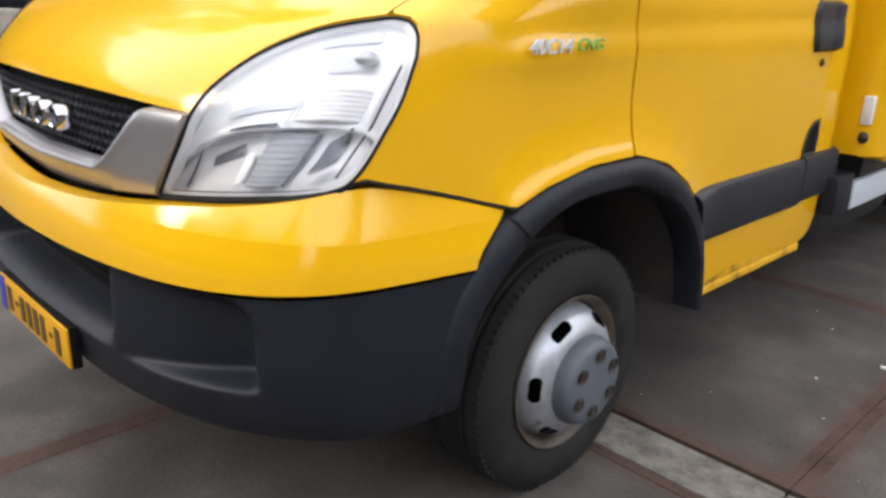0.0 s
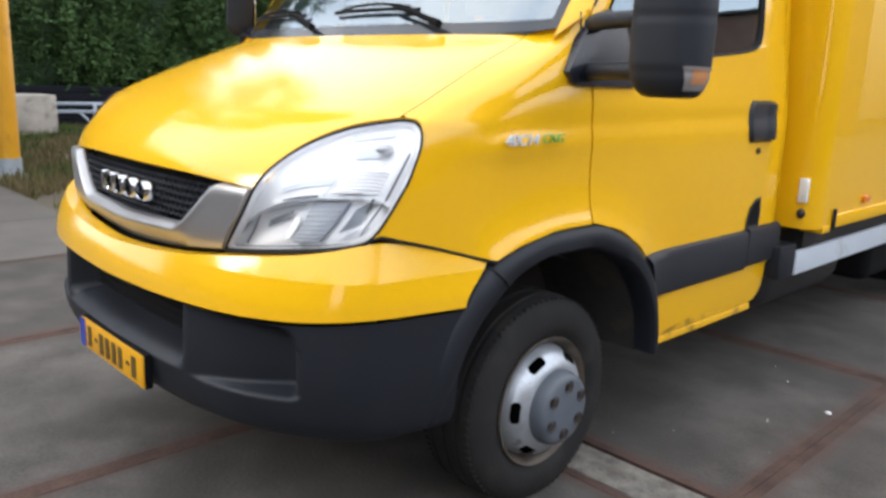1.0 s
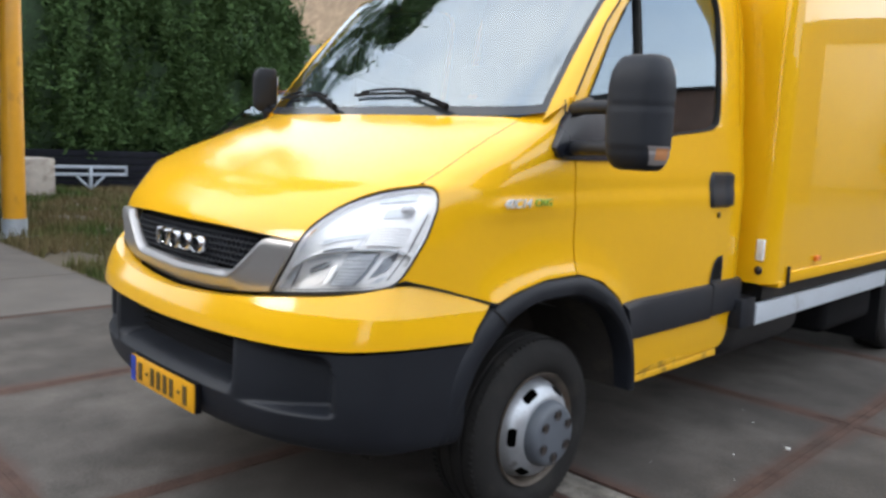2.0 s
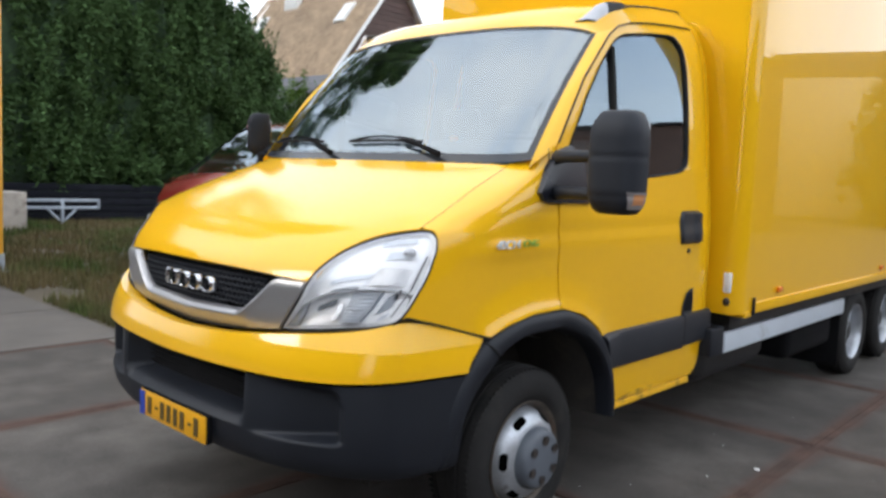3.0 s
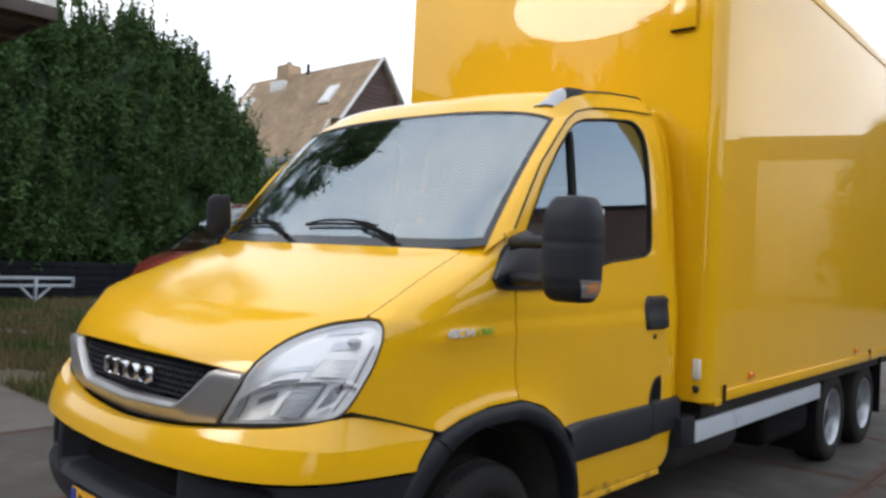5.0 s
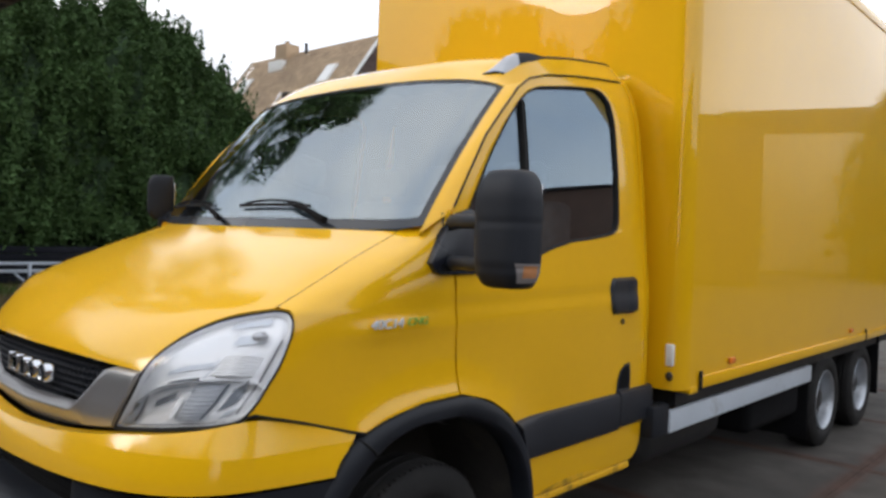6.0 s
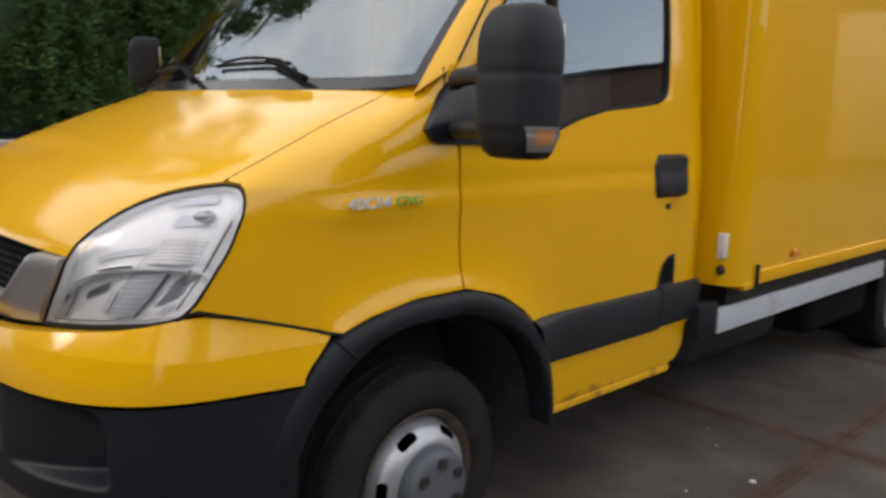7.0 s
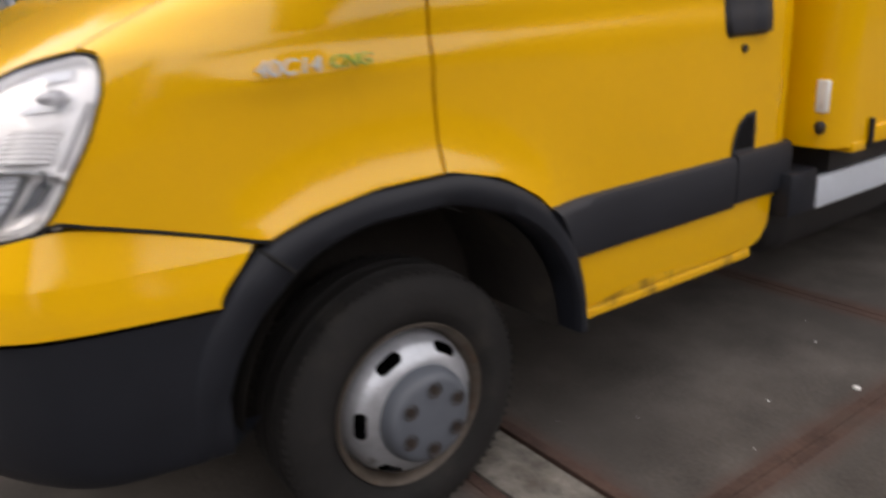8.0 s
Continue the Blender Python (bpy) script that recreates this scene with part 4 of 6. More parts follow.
    part("dirt_edge", (lambda b: (grid(b, [[side_m(sx, y, z, out=0.0015) for z in (0.456, 0.470 + 0.012 * math.sin(y * 9))] for y in np.linspace(0.56, 1.28, 30)]), b)[1])(bmesh.new()), M_DIRTY, door)
    # handle: a moulded recess plate with a grip, keyhole below
    bm = bmesh.new()
    hy0, hy1, hz0, hz1 = 1.135, 1.360, 1.160, 1.334
    P = []
    for v_ in np.linspace(0, 1, 12):
        row = []
        for u_ in np.linspace(0, 1, 16):
            y, z = hy0 + (hy1 - hy0) * u_, hz0 + (hz1 - hz0) * v_
            if u_ < 0.2:
                k = abs(v_ - 0.5) * 2
                y += 0.05 * max(0, k - 0.55) * (0.2 - u_) / 0.2
            e = min(u_, 1 - u_, v_, 1 - v_) / 0.08
            o_ = 0.022 * min(1.0, e) ** 0.5
            o_ += 0.010 * (1 / (1 + math.exp(-(u_ - 0.68) / 0.02)))  if e > 0.5 else 0.0
            row.append(side_m(sx, y, z, out=o_ - 0.004))
        P.append(row)
    grid(bm, P)
    part("door_handle", bm, M_TRIM, door, "dark grey plastic handle")
    p = side(1.243, 1.128)
    bm = bmesh.new()
    bmesh.ops.create_cone(bm, cap_ends=True, segments=16, radius1=0.013, radius2=0.012, depth=0.012, matrix=Matrix.Translation((sx * (p[0] + 0.002), 1.243, 1.128)) @ pose(0, 0, 0, 0, 90, 0))
    part("keyhole", bm, M_NUT, door)
    # dark fuel flap recess with a grey lip, above the strip
    P = []
    prof = [(1.205, 0.795), (1.215, 0.85), (1.235, 0.895), (1.275, 0.925), (1.325, 0.932), (1.335, 0.87), (1.332, 0.795)]
    bm = bmesh.new()
    a = [bm.verts.new(side_m(sx, *q, out=0.004)) for q in prof]
    c_ = np.mean(prof, axis=0)
    b = [bm.verts.new(side_m(sx, *(c_ + (np.array(q) - c_) * 0.80), out=0.006)) for q in prof]
    d_ = [bm.verts.new(side_m(sx, *(c_ + (np.array(q) - c_) * 0.74), out=0.0015)) for q in prof]
    for r1, r2 in ((a, b), (b, d_)):
        for i in range(len(prof)):
            j = (i + 1) % len(prof)
            bm.faces.new((r1[i], r1[j], r2[j], r2[i]))
    flap = part("filler_recess", bm, M_TRIM, van, "dark filler recess")
    bm = bmesh.new()
    bm.faces.new([bm.verts.new(side_m(sx, *(c_ + (np.array(q) - c_) * 0.76), out=0.003)) for q in prof])
    part("filler_cap", bm, M_DARK, flap)

    # cab corner behind the door
    P = []
    for z in np.r_[np.linspace(0.62, 2.10, 24), 2.15, 2.20, 2.25, 2.29]:
        x = float(SIDE_X(z))
        P.append([(sx * (x - 0.025), DOOR_R + 0.002, z), (sx * (x + crease(1.46, z)), DOOR_R + 0.004, z), (sx * (x - 0.002), 1.505, z), (sx * (x - 0.015), 1.525, z), (sx * (x - 0.05), CAB_R, z), (sx * 0.3, CAB_R, z)])
    bm = bmesh.new()
    grid(bm, P)
    part("cab_rear_corner", bm, M_PAINT, van)

    # mirror triangle, two arms, head with an indicator lamp
    mirror = thing("door_mirror", "", "")
    mirror.parent = van
    mirror["label"] = "large black door mirror on two arms"
    tri = [(-0.055, 1.405), (-0.035, 1.372), (0.0, 1.364), (0.30, 1.366), (0.28, 1.45), (0.24, 1.56), (0.16, 1.60), (0.075, 1.575), (0.03, 1.515), (-0.02, 1.45)]
    bm = bmesh.new()
    top, low = [], []
    for y, z in tri:
        x = float(SIDE_X(z))
        top.append(bm.verts.new((sx * (x + 0.012), y, z)))
        low.append(bm.verts.new((sx * (x - 0.05), y, z)))
    cen = bm.verts.new((sx * (float(SIDE_X(1.47)) + 0.022), 0.10, 1.47))
    for i in range(len(tri)):
        j = (i + 1) % len(tri)
        bm.faces.new((top[i], top[j], cen))
        bm.faces.new((low[i], low[j], top[j], top[i]))
    part("mirror_base", bm, M_GLOSSBLACK, mirror)
    z_top, z_bot, xc = 1.708 if sx > 0 else 1.760, 1.343 if sx > 0 else 1.530, 1.312 if sx > 0 else 1.02
    wide, yo = (0.101, -0.075) if sx > 0 else (0.030, 0.0)
    for z0, z1 in ((1.545, 1.545), (1.405, 1.408 if sx > 0 else 1.535)):
        bm = bmesh.new()
        pts = [(sx * 0.925, 0.105, z0), (sx * 1.03, 0.025 + 0.2 * yo, z0 + 0.004), (sx * (xc - wide * 1.15), 0.75 * yo, z1 + 0.002), (sx * (xc - wide * 0.6), 0.01 + yo, z1)]
        tube(bm, pts, [0.030, 0.025, 0.023, 0.026], 12)
        part("mirror_arm", bm, M_PLASTIC, mirror)
    # head: rounded shell, narrower at the foot
    def head(v_, a, g=0.0):
        z = z_bot + (z_top - z_bot) * v_
        e = min(v_, 1 - v_)
        fall = min(1.0, e / (0.27 if v_ > 0.5 else 0.24))
        rnd = math.sqrt(max(0.0, 1 - (1 - fall) ** 2))
        hw = (wide - 0.006 * (1 - v_)) * (0.52 + 0.48 * rnd) * (1 - 0.24 * max(0.0, v_ - 0.55) ** 1.3) + g
        hd = 0.085 * (0.45 + 0.55 * rnd) + g
        ca, sa = math.cos(a), math.sin(a)
        ex = math.copysign(abs(ca) ** 0.55, ca) * hw
        ey = math.copysign(abs(sa) ** 0.70, sa) * (hd if sa < 0 else 0.05)
        seam = 0.006 * (math.exp(-(((z - 1.545) / 0.006) ** 2)) + math.exp(-(((z - 1.408) / 0.006) ** 2)))
        return (sx * (xc + ex * (1 - seam * 5)), 0.02 + yo + ey * (1 - seam * 8) + 0.03 * (ex / 0.135) * 0.6, z)

    P = []
    for v_ in np.r_[np.linspace(0, 0.06, 6)[:-1], np.linspace(0.06, 0.94, 34), np.linspace(0.94, 1, 6)[1:]]:
        row = [head(v_, a) for a in np.linspace(0, 2 * math.pi, 64, endpoint=False)]
        P.append(row + row[:1])
    bm = bmesh.new()
    V = grid(bm, P)
    bm.faces.new(V[0][:-1])
    bm.faces.new(V[-1][:-1][::-1])
    bmesh.ops.remove_doubles(bm, verts=bm.verts, dist=0.0005)
    part("mirror_head", bm, M_PLASTIC, mirror, "black plastic mirror head")
    part("mirror_glass", boxm(sx * (xc - wide * 0.85), sx * (xc + wide * 0.8), 0.066 + yo, 0.072 + yo, z_bot + 0.05, z_top - 0.04, 0.002), M_CHROME, mirror)
    bm = bmesh.new()
    grid(bm, [[head(0.055 + 0.165 * v_, (0.06 - q * (0.33 + 0.05 * v_ * v_)) * math.pi, 0.003) for q in np.linspace(0, 1, 24)] for v_ in np.linspace(0, 1, 14)])
    ind = part("side_indicator", bm, M_INDICATOR, mirror, "clear indicator lens with an amber bulb")
    bm = bmesh.new()
    grid(bm, [[head(0.10 + 0.10 * v_, (0.0 - q * 0.19) * math.pi, 0.0045) for q in np.linspace(0, 1, 14)] for v_ in np.linspace(0, 1, 8)])
    part("amber_bulb", bm, M_AMBER, ind, "amber bulb")

# windscreen, pillars and roof
WS_LOW = spline([0, 0.3, 0.60, 0.74, 0.80], np.array([(0, -0.178, 1.508), (0.31, -0.166, 1.508), (0.64, -0.122, 1.510), (0.815, -0.076, 1.516), (0.902, -0.018, 1.530)]))
WS_TOP = spline([0, 0.3, 0.60, 0.74, 0.80], np.array([(0, 0.365, 2.156), (0.31, 0.372, 2.153), (0.62, 0.404, 2.140), (0.79, 0.442, 2.119), (0.848, 0.476, 2.099)]))


def screen(x, v, out=0.0):
    a, b = WS_LOW(abs(x)), WS_TOP(abs(x))
    p = a + (b - a) * v
    p = p + np.array([0, -0.76, 0.65]) * (0.030 * 4 * v * (1 - v) * 0.5 + out)
    return np.array([math.copysign(p[0], x) if x else 0.0, p[1], p[2]])


xs = np.linspace(-0.80, 0.80, 41)
bm = bmesh.new()
grid(bm, [[screen(x, v) for x in xs] for v in np.linspace(0, 1, 20)])
part("windscreen", bm, M_WSCREEN, van, "large raked windscreen").visible_shadow = False
# black band baked along the edge of the glass
bm = bmesh.new()
for x0, x1, v0, v1 in ((-0.80, 0.80, 0.0, 0.055), (-0.80, 0.80, 0.98, 1.0)):
    grid(bm, [[screen(x, v, 0.002) for x in np.linspace(x0, x1, 41)] for v in (v0, (v0 + v1) / 2, v1)])
for s_ in (-1, 1):
    grid(bm, [[screen(s_ * x, v, 0.002) for x in (0.782, 0.790, 0.80)] for v in np.linspace(0.055, 0.98, 16)])
part("screen_band", bm, M_FRIT, van)

for sx in (1, -1):
    # A-pillar between the glass and the door frame
    P = []
    for v in np.linspace(-0.05, 1, 25):
        a = screen(0.80, v, 0.004)
        y = np.interp(a[2] + 0.03, ROOF_SEAM[:7, 1], ROOF_SEAM[:7, 0])
        z = float(np.interp(y, ROOF_SEAM[:, 0], ROOF_SEAM[:, 1]))
        b = side(y - 0.008, z)
        ease = min(1.0, max(0.0, (v + 0.05) / 0.30))
        mid = (a + b) / 2 + np.array([0.005, -0.003, 0.003]) * ease
        q1, q2 = a * 0.72 + b * 0.28 + np.array([0.004, -0.003, 0.002]) * ease, a * 0.3 + b * 0.7 + np.array([0.004, -0.002, 0.002]) * ease
        P.append([(sx * p[0], p[1], p[2]) for p in (a + np.array([-0.01, 0.03, -0.02]), a, q1, mid, q2, b, b + np.array([-0.03, 0.01, 0]))])
    bm = bmesh.new()
    grid(bm, P)
    part("a_pillar", bm, M_PAINT, van)

# roof: crowned sheet from the top of the windscreen to the back of the cab
def roof(u, k):
    a = abs(u)
    f0 = screen(0.80 * a, 1.0, 0.006)
    y = f0[1] + (CAB_R - 0.01 - f0[1]) * k
    seam = float(np.interp(max(y, 0.5), ROOF_SEAM[:, 0], ROOF_SEAM[:, 1])) + 0.002
    edge = float(np.interp(max(y, 0.5), ROOF_EDGE[:, 0], ROOF_EDGE[:, 1]))
    crown = 2.276 + 0.125 * max(0.0, y - 0.56)
    if a < 0.9:
        x, z = float(SIDE_X(edge)) * a / 0.9, edge + (crown - edge) * (1 - (a / 0.9) ** 4.6)
    else:
        z = edge + (seam - edge) * (a - 0.9) / 0.1
        x = float(SIDE_X(z)) - 0.004
    x = f0[0] + (x - f0[0]) * min(1.0, k / 0.25)
    z = f0[2] + (z - f0[2]) * math.sin(min(1.0, k / 0.19) * math.pi / 2)
    return np.array([math.copysign(x, u), y, z - 0.03 * max(0, (k - 0.9) / 0.1) ** 2])

ROOF_U = np.r_[-np.linspace(1, 0.9, 7), np.linspace(-0.9, 0.9, 43)[1:-1], np.linspace(0.9, 1, 7)]


bm = bmesh.new()
grid(bm, [[roof(u, k) for u in ROOF_U] for k in np.r_[np.linspace(0, 0.2, 12)[:-1], np.linspace(0.2, 1, 22)]])
part("cab_roof", bm, M_PAINT, van)
# gutter line and roof marker lamps
for sx in (1, -1):
    bm = bmesh.new()
    pts = []
    for y in np.r_[np.linspace(0.085, 0.6, 30), np.linspace(0.63, 1.43, 26)]:
        z = float(np.interp(y, ROOF_SEAM[:, 0], ROOF_SEAM[:, 1]))
        p = side(y, z)
        pts.append((sx * (p[0] + 0.0045), y - 0.004, z + 0.003))
    tube(bm, pts, 0.0038, 6)
    part("roof_gutter", bm, M_GAP, van)

    def fairing_rows(s0, s1, n_):
        rows_ = []
        for s in np.linspace(s0, s1, n_):
            w = 0.006 + 0.052 * max(0.0, 1 - s / 0.26) ** 0.8
            h = 0.005 + 0.042 * math.sin(min(1, s / 0.085) * math.pi / 2) * max(0.0, 1 - max(0.0, s - 0.06) / 0.22) ** 1.2
            if s == 0:
                h = 0.006
            row = []
            for o_, e_ in ((0.0, -0.3), (0.02, 0.45), (0.15, 0.85), (0.4, 1.0), (0.7, 0.9), (0.95, 0.5), (1.0, -0.3)):
                p = roof(0.906 - w * o_, 0.087 + 0.845 * s - 0.034 * o_ * max(0.0, 1 - s / 0.26))
                row.append((sx * (p[0] + 0.004 * (o_ < 0.1)), p[1], p[2] + h * e_))
            rows_.append(row)
        return rows_

    bm = bmesh.new()
    grid(bm, fairing_rows(0.082, 1.0, 44))
    front = fairing_rows(0.0, 0.0, 1)[0]
    tube(bm, [(p[0], p[1] - 0.002, p[2]) for p in (front[0], front[3], front[6])], 0.005, 6)
    fairing = part("roof_lamp_fairing", bm, M_PLASTIC, van, "black roof lamp fairing")
    bm = bmesh.new()
    V = grid(bm, fairing_rows(0.0, 0.084, 9))
    part("marker_lens", bm, M_CLEAR, fairing, "clear marker lamp lens")

# scuttle under the screen and the two wipers
bm = bmesh.new()
grid(bm, [[np.array([x, screen(x, 0)[1] + dy, 1.500 + dz]) for x in xs] for dy, dz in ((-0.035, -0.012), (-0.02, 0.002), (0.02, 0.006))])
part("scuttle", bm, M_DARK, van)
for x0, tip in ((0.50, -0.02), (-0.14, -0.66)):
    wiper = part("wiper", tube(bmesh.new(), [screen(x0, 0.02, 0.03), screen(x0 - 0.14, 0.085, 0.030), screen(x0 - 0.24, 0.118, 0.024)], [0.014, 0.009, 0.007], 8), M_DARK, van, "black wiper")
    b0, b1 = x0 - 0.13, tip - 0.05
    part("wiper_blade", tube(bmesh.new(), [screen(b0 + (b1 - b0) * k, 0.115 + 0.008 * math.sin(k * math.pi), 0.014) for k in np.linspace(0, 1, 12)], 0.007, 6), M_GAP, wiper)
    part("blade_bow", tube(bmesh.new(), [screen(b0 + (b1 - b0) * k, 0.122 + 0.012 * math.sin(k * math.pi), 0.014 + 0.016 * math.sin(k * math.pi)) for k in np.linspace(0.1, 0.9, 10)], 0.005, 6), M_DARK, wiper)

# inside of the cab
part("dashboard", (lambda b: (grid(b, [[(x, y + 0.06 * (abs(x) / 0.9) ** 2, z + 0.01 * math.cos(x * 5)) for x in np.linspace(-0.88, 0.88, 21)] for y, z in ((-0.14, 1.485), (0.05, 1.505), (0.25, 1.50), (0.36, 1.45), (0.40, 1.30), (0.33, 1.05), (0.30, 0.75))]), b)[1])(bmesh.new()), M_DASH, van, "dark dashboard")
bm = bmesh.new()
M_ = pose(0.45, 0.55, 1.33, -62, 0, 0)
pts = [M_ @ Vector((0.205 * math.cos(a), 0.205 * math.sin(a), 0)) for a in np.linspace(0, 2 * math.pi, 33)]
tube(bm, pts, 0.017, 8, caps=False)
for a in (200, 340, 90):
    tube(bm, [M_ @ Vector((0, 0, -0.02)), M_ @ Vector((0.2 * math.cos(math.radians(a)), 0.2 * math.sin(math.radians(a)), 0))], 0.016, 6)
part("steering_wheel", bm, M_DARK, van)
for cx, w in ((0.45, 0.26), (-0.32, 0.44)):
    seat = part("seat_base", boxm(cx - w, cx + w, 0.55, 1.10, 0.95, 1.13, 0.05, 3), M_SEAT, van, "dark cloth seat")
    b = boxm(cx - w, cx + w, 1.08, 1.24, 1.08, 1.68, 0.05, 3)
    part("seat_back", b, M_SEAT, seat)
    for hx in ([cx] if w < 0.3 else [cx - 0.22, cx + 0.22]):
        part("headrest", boxm(hx - 0.13, hx + 0.13, 1.13, 1.22, 1.71, 1.88, 0.035, 3), M_SEAT, seat)
bm = bmesh.new()
grid(bm, [[roof(u, k) * np.array([0.985, 1, 1]) + np.array([0, 0.010, -0.012]) for u in ROOF_U[::2]] for k in np.r_[0.0, 0.01, 0.03, 0.06, 0.1, 0.15, np.linspace(0.2, 0.98, 10)]])
part("headlining", bm, M_LINING, van, "grey cloth headlining")
part("cab_back_lining", (lambda b: (grid(b, [[(roof(u, 0.9)[0] * (0.975 + 0.05 * (1 - v)), 1.45, 0.70 + (roof(u, 0.9)[2] - 0.02 - 0.70) * v) for v in (0, 0.5, 0.9, 1)] for u in ROOF_U]), b)[1])(bmesh.new()), M_LINING, van)
part("cab_floor", boxm(-0.90, 0.90, 0.52, 1.44, 0.62, 0.66), M_DARK, van)
part("engine_bay_floor", boxm(-0.54, 0.54, -0.85, 0.60, 0.40, 0.60), M_DARK, van)
part("bulkhead", boxm(-0.86, 0.86, 0.02, 0.05, 0.91, 1.46), M_DARK, van)

# badge on the wing: raised characters, the last three green
T_ = Matrix(((0, 0, 1, 1.003), (1, 0, 0, -0.270), (0, 1, 0, 1.211), (0, 0, 0, 1)))
T_ = T_ @ Matrix(((1, 0.22, 0, 0), (0, 1, 0, 0), (0, 0, 1, 0), (0, 0, 0, 1)))
T_ = T_ @ Matrix.Diagonal((1.2, 1.0, 1.0, 1))
lettering("40C14", 0.043, 0.003, T_, M_ALU, van, "wing_badge", "chrome model badge")
T_ = Matrix(((0, 0, 1, 1.004), (1, 0, 0, -0.134), (0, 1, 0, 1.213), (0, 0, 0, 1)))
T_ = T_ @ Matrix(((1, 0.22, 0, 0), (0, 1, 0, 0), (0, 0, 1, 0), (0, 0, 0, 1)))
T_ = T_ @ Matrix.Diagonal((1.2, 1.0, 1.0, 1))
lettering("CNG", 0.036, 0.003, T_, M_GREEN, van, "green_badge", "green gas badge")

for sx in (1, -1):
    part("gap_seal", (lambda b: (grid(b, [[side_m(sx, y, z, out=-0.016) for y in (0.05 - 0.05 * max(0, z - 1.3), 0.11 - 0.03 * max(0, z - 1.3))] for z in np.linspace(0.93, 1.58, 16)]), b)[1])(bmesh.new()), M_GAP, van)
    part("gap_seal", (lambda b: (grid(b, [[side_m(sx, y, z, out=-0.016) for y in (1.44, 1.49)] for z in np.linspace(0.63, 2.24, 16)]), b)[1])(bmesh.new()), M_GAP, van)


# wheels
def lathe(bm, prof, n=64, matrix=Matrix()):
    """A body of revolution about x: profile of (x, radius)."""
    rings = [[bm.verts.new(matrix @ Vector((x, r * math.cos(a), r * math.sin(a)))) for a in np.linspace(0, 2 * math.pi, n, endpoint=False)] for x, r in prof]
    for p, q in zip(rings, rings[1:]):
        for j in range(n):
            bm.faces.new((p[j], p[(j + 1) % n], q[(j + 1) % n], q[j]))
    return rings


def wheel(at, sx, dished=False):
    """One road wheel; at is the middle of its outer face, sx the side of the van."""
    w = thing("wheel", "", "")
    w.parent = van
    w.location = at
    if sx < 0:
        w.rotation_euler = (0, 0, math.pi)
    R = 0.357
    bm = bmesh.new()
    # outer face of the tyre at x = 0, tread inwards to x = -0.19
    lathe(bm, [(-0.195, 0.212), (-0.220, 0.25), (-0.230, 0.29), (-0.222, 0.330), (-0.205, 0.346), (-0.180, 0.354), (-0.176, 0.344), (-0.166, 0.344), (-0.162, 0.356), (-0.122, R), (-0.118, 0.346), (-0.108, 0.346), (-0.104, R), (-0.070, 0.356), (-0.066, 0.346), (-0.056, 0.346), (-0.052, 0.354), (-0.026, 0.349), (-0.008, 0.334), (0.005, 0.302), (0.008, 0.275), (0.006, 0.255), (0.002, 0.245), (-0.002, 0.238), (-0.008, 0.224), (-0.018, 0.214)], 72)
    # the tyre is flattened where it meets the ground
    for v in bm.verts:
        v.co.z = max(v.co.z, -at[2] + 0.0)
    tyre = part("tyre", bm, M_RUBBER, w, "black road tyre")
    for x0, x1, r in ((-0.040, -0.016, 0.3465), (-0.214, -0.192, 0.3470)):
        bm = bmesh.new()
        tagged(part("tread_shoulder", bmesh.new(), M_RUBBER, tyre, smooth=False), kind="stuff")
        sh = tyre.children[-1]
        for k in range(84):
            box(bm, x0, x1, -0.0045, 0.0045, r - 0.004, r + 0.0040)
            bm.verts.ensure_lookup_table()
            bmesh.ops.rotate(bm, verts=bm.verts[-8:], cent=(0, 0, 0), matrix=Matrix.Rotation(2 * math.pi * k / 84, 3, "X"))
        for v in bm.verts:
            v.co.z = max(v.co.z, -at[2] + 0.0)
        bm.to_mesh(sh.data)
        bm.free()
    if dished:
        prof_lip = [(-0.018, 0.214), (-0.004, 0.221), (0.0, 0.219), (-0.004, 0.212), (-0.016, 0.203), (-0.050, 0.198), (-0.085, 0.190)]
        prof = [(-0.085, 0.190), (-0.100, 0.172), (-0.112, 0.150), (-0.118, 0.118), (-0.115, 0.10)]
    else:
        prof_lip = [(-0.018, 0.214), (-0.004, 0.221), (0.0, 0.219), (-0.004, 0.212), (-0.016, 0.203), (-0.030, 0.199), (-0.042, 0.194)]
        prof = [(-0.042, 0.194), (-0.030, 0.188), (-0.006, 0.182), (0.012, 0.172), (0.024, 0.158), (0.034, 0.142), (0.040, 0.124), (0.040, 0.110)]
    bm = bmesh.new()
    lathe(bm, prof_lip, 64)
    part("rim_lip", bm, M_RIM if dished else M_RUSTLIP, w)
    # disc with six oblong openings
    bm = bmesh.new()
    pr = spline([p[1] * -1 for p in prof], [p[0] for p in prof])
    rm, rh, ah = (0.1665, 0.0118, 0.21) if not dished else (0.150, 0.013, 0.18)
    radii = [prof[0][1], (prof[0][1] + rm + rh) / 2, rm + rh, rm + rh * 0.55, rm - rh * 0.55, rm - rh]
    radii += list(np.linspace(rm - rh, prof[-1][1], 6)[1:])
    offs = [-ah * 1.0, -ah * 0.72, -ah * 0.25, ah * 0.25, ah * 0.72, ah * 1.0] + list(np.linspace(ah, math.pi / 3 - ah, 7)[1:-1])
    angs = [math.radians(-4 + 60 * k) + o_ for k in range(6) for o_ in offs]
    n = len(angs)
    rings = [[bm.verts.new((float(pr(-r)), r * math.cos(a_), r * math.sin(a_))) for a_ in angs] for r in radii]
    m_ = len(offs)
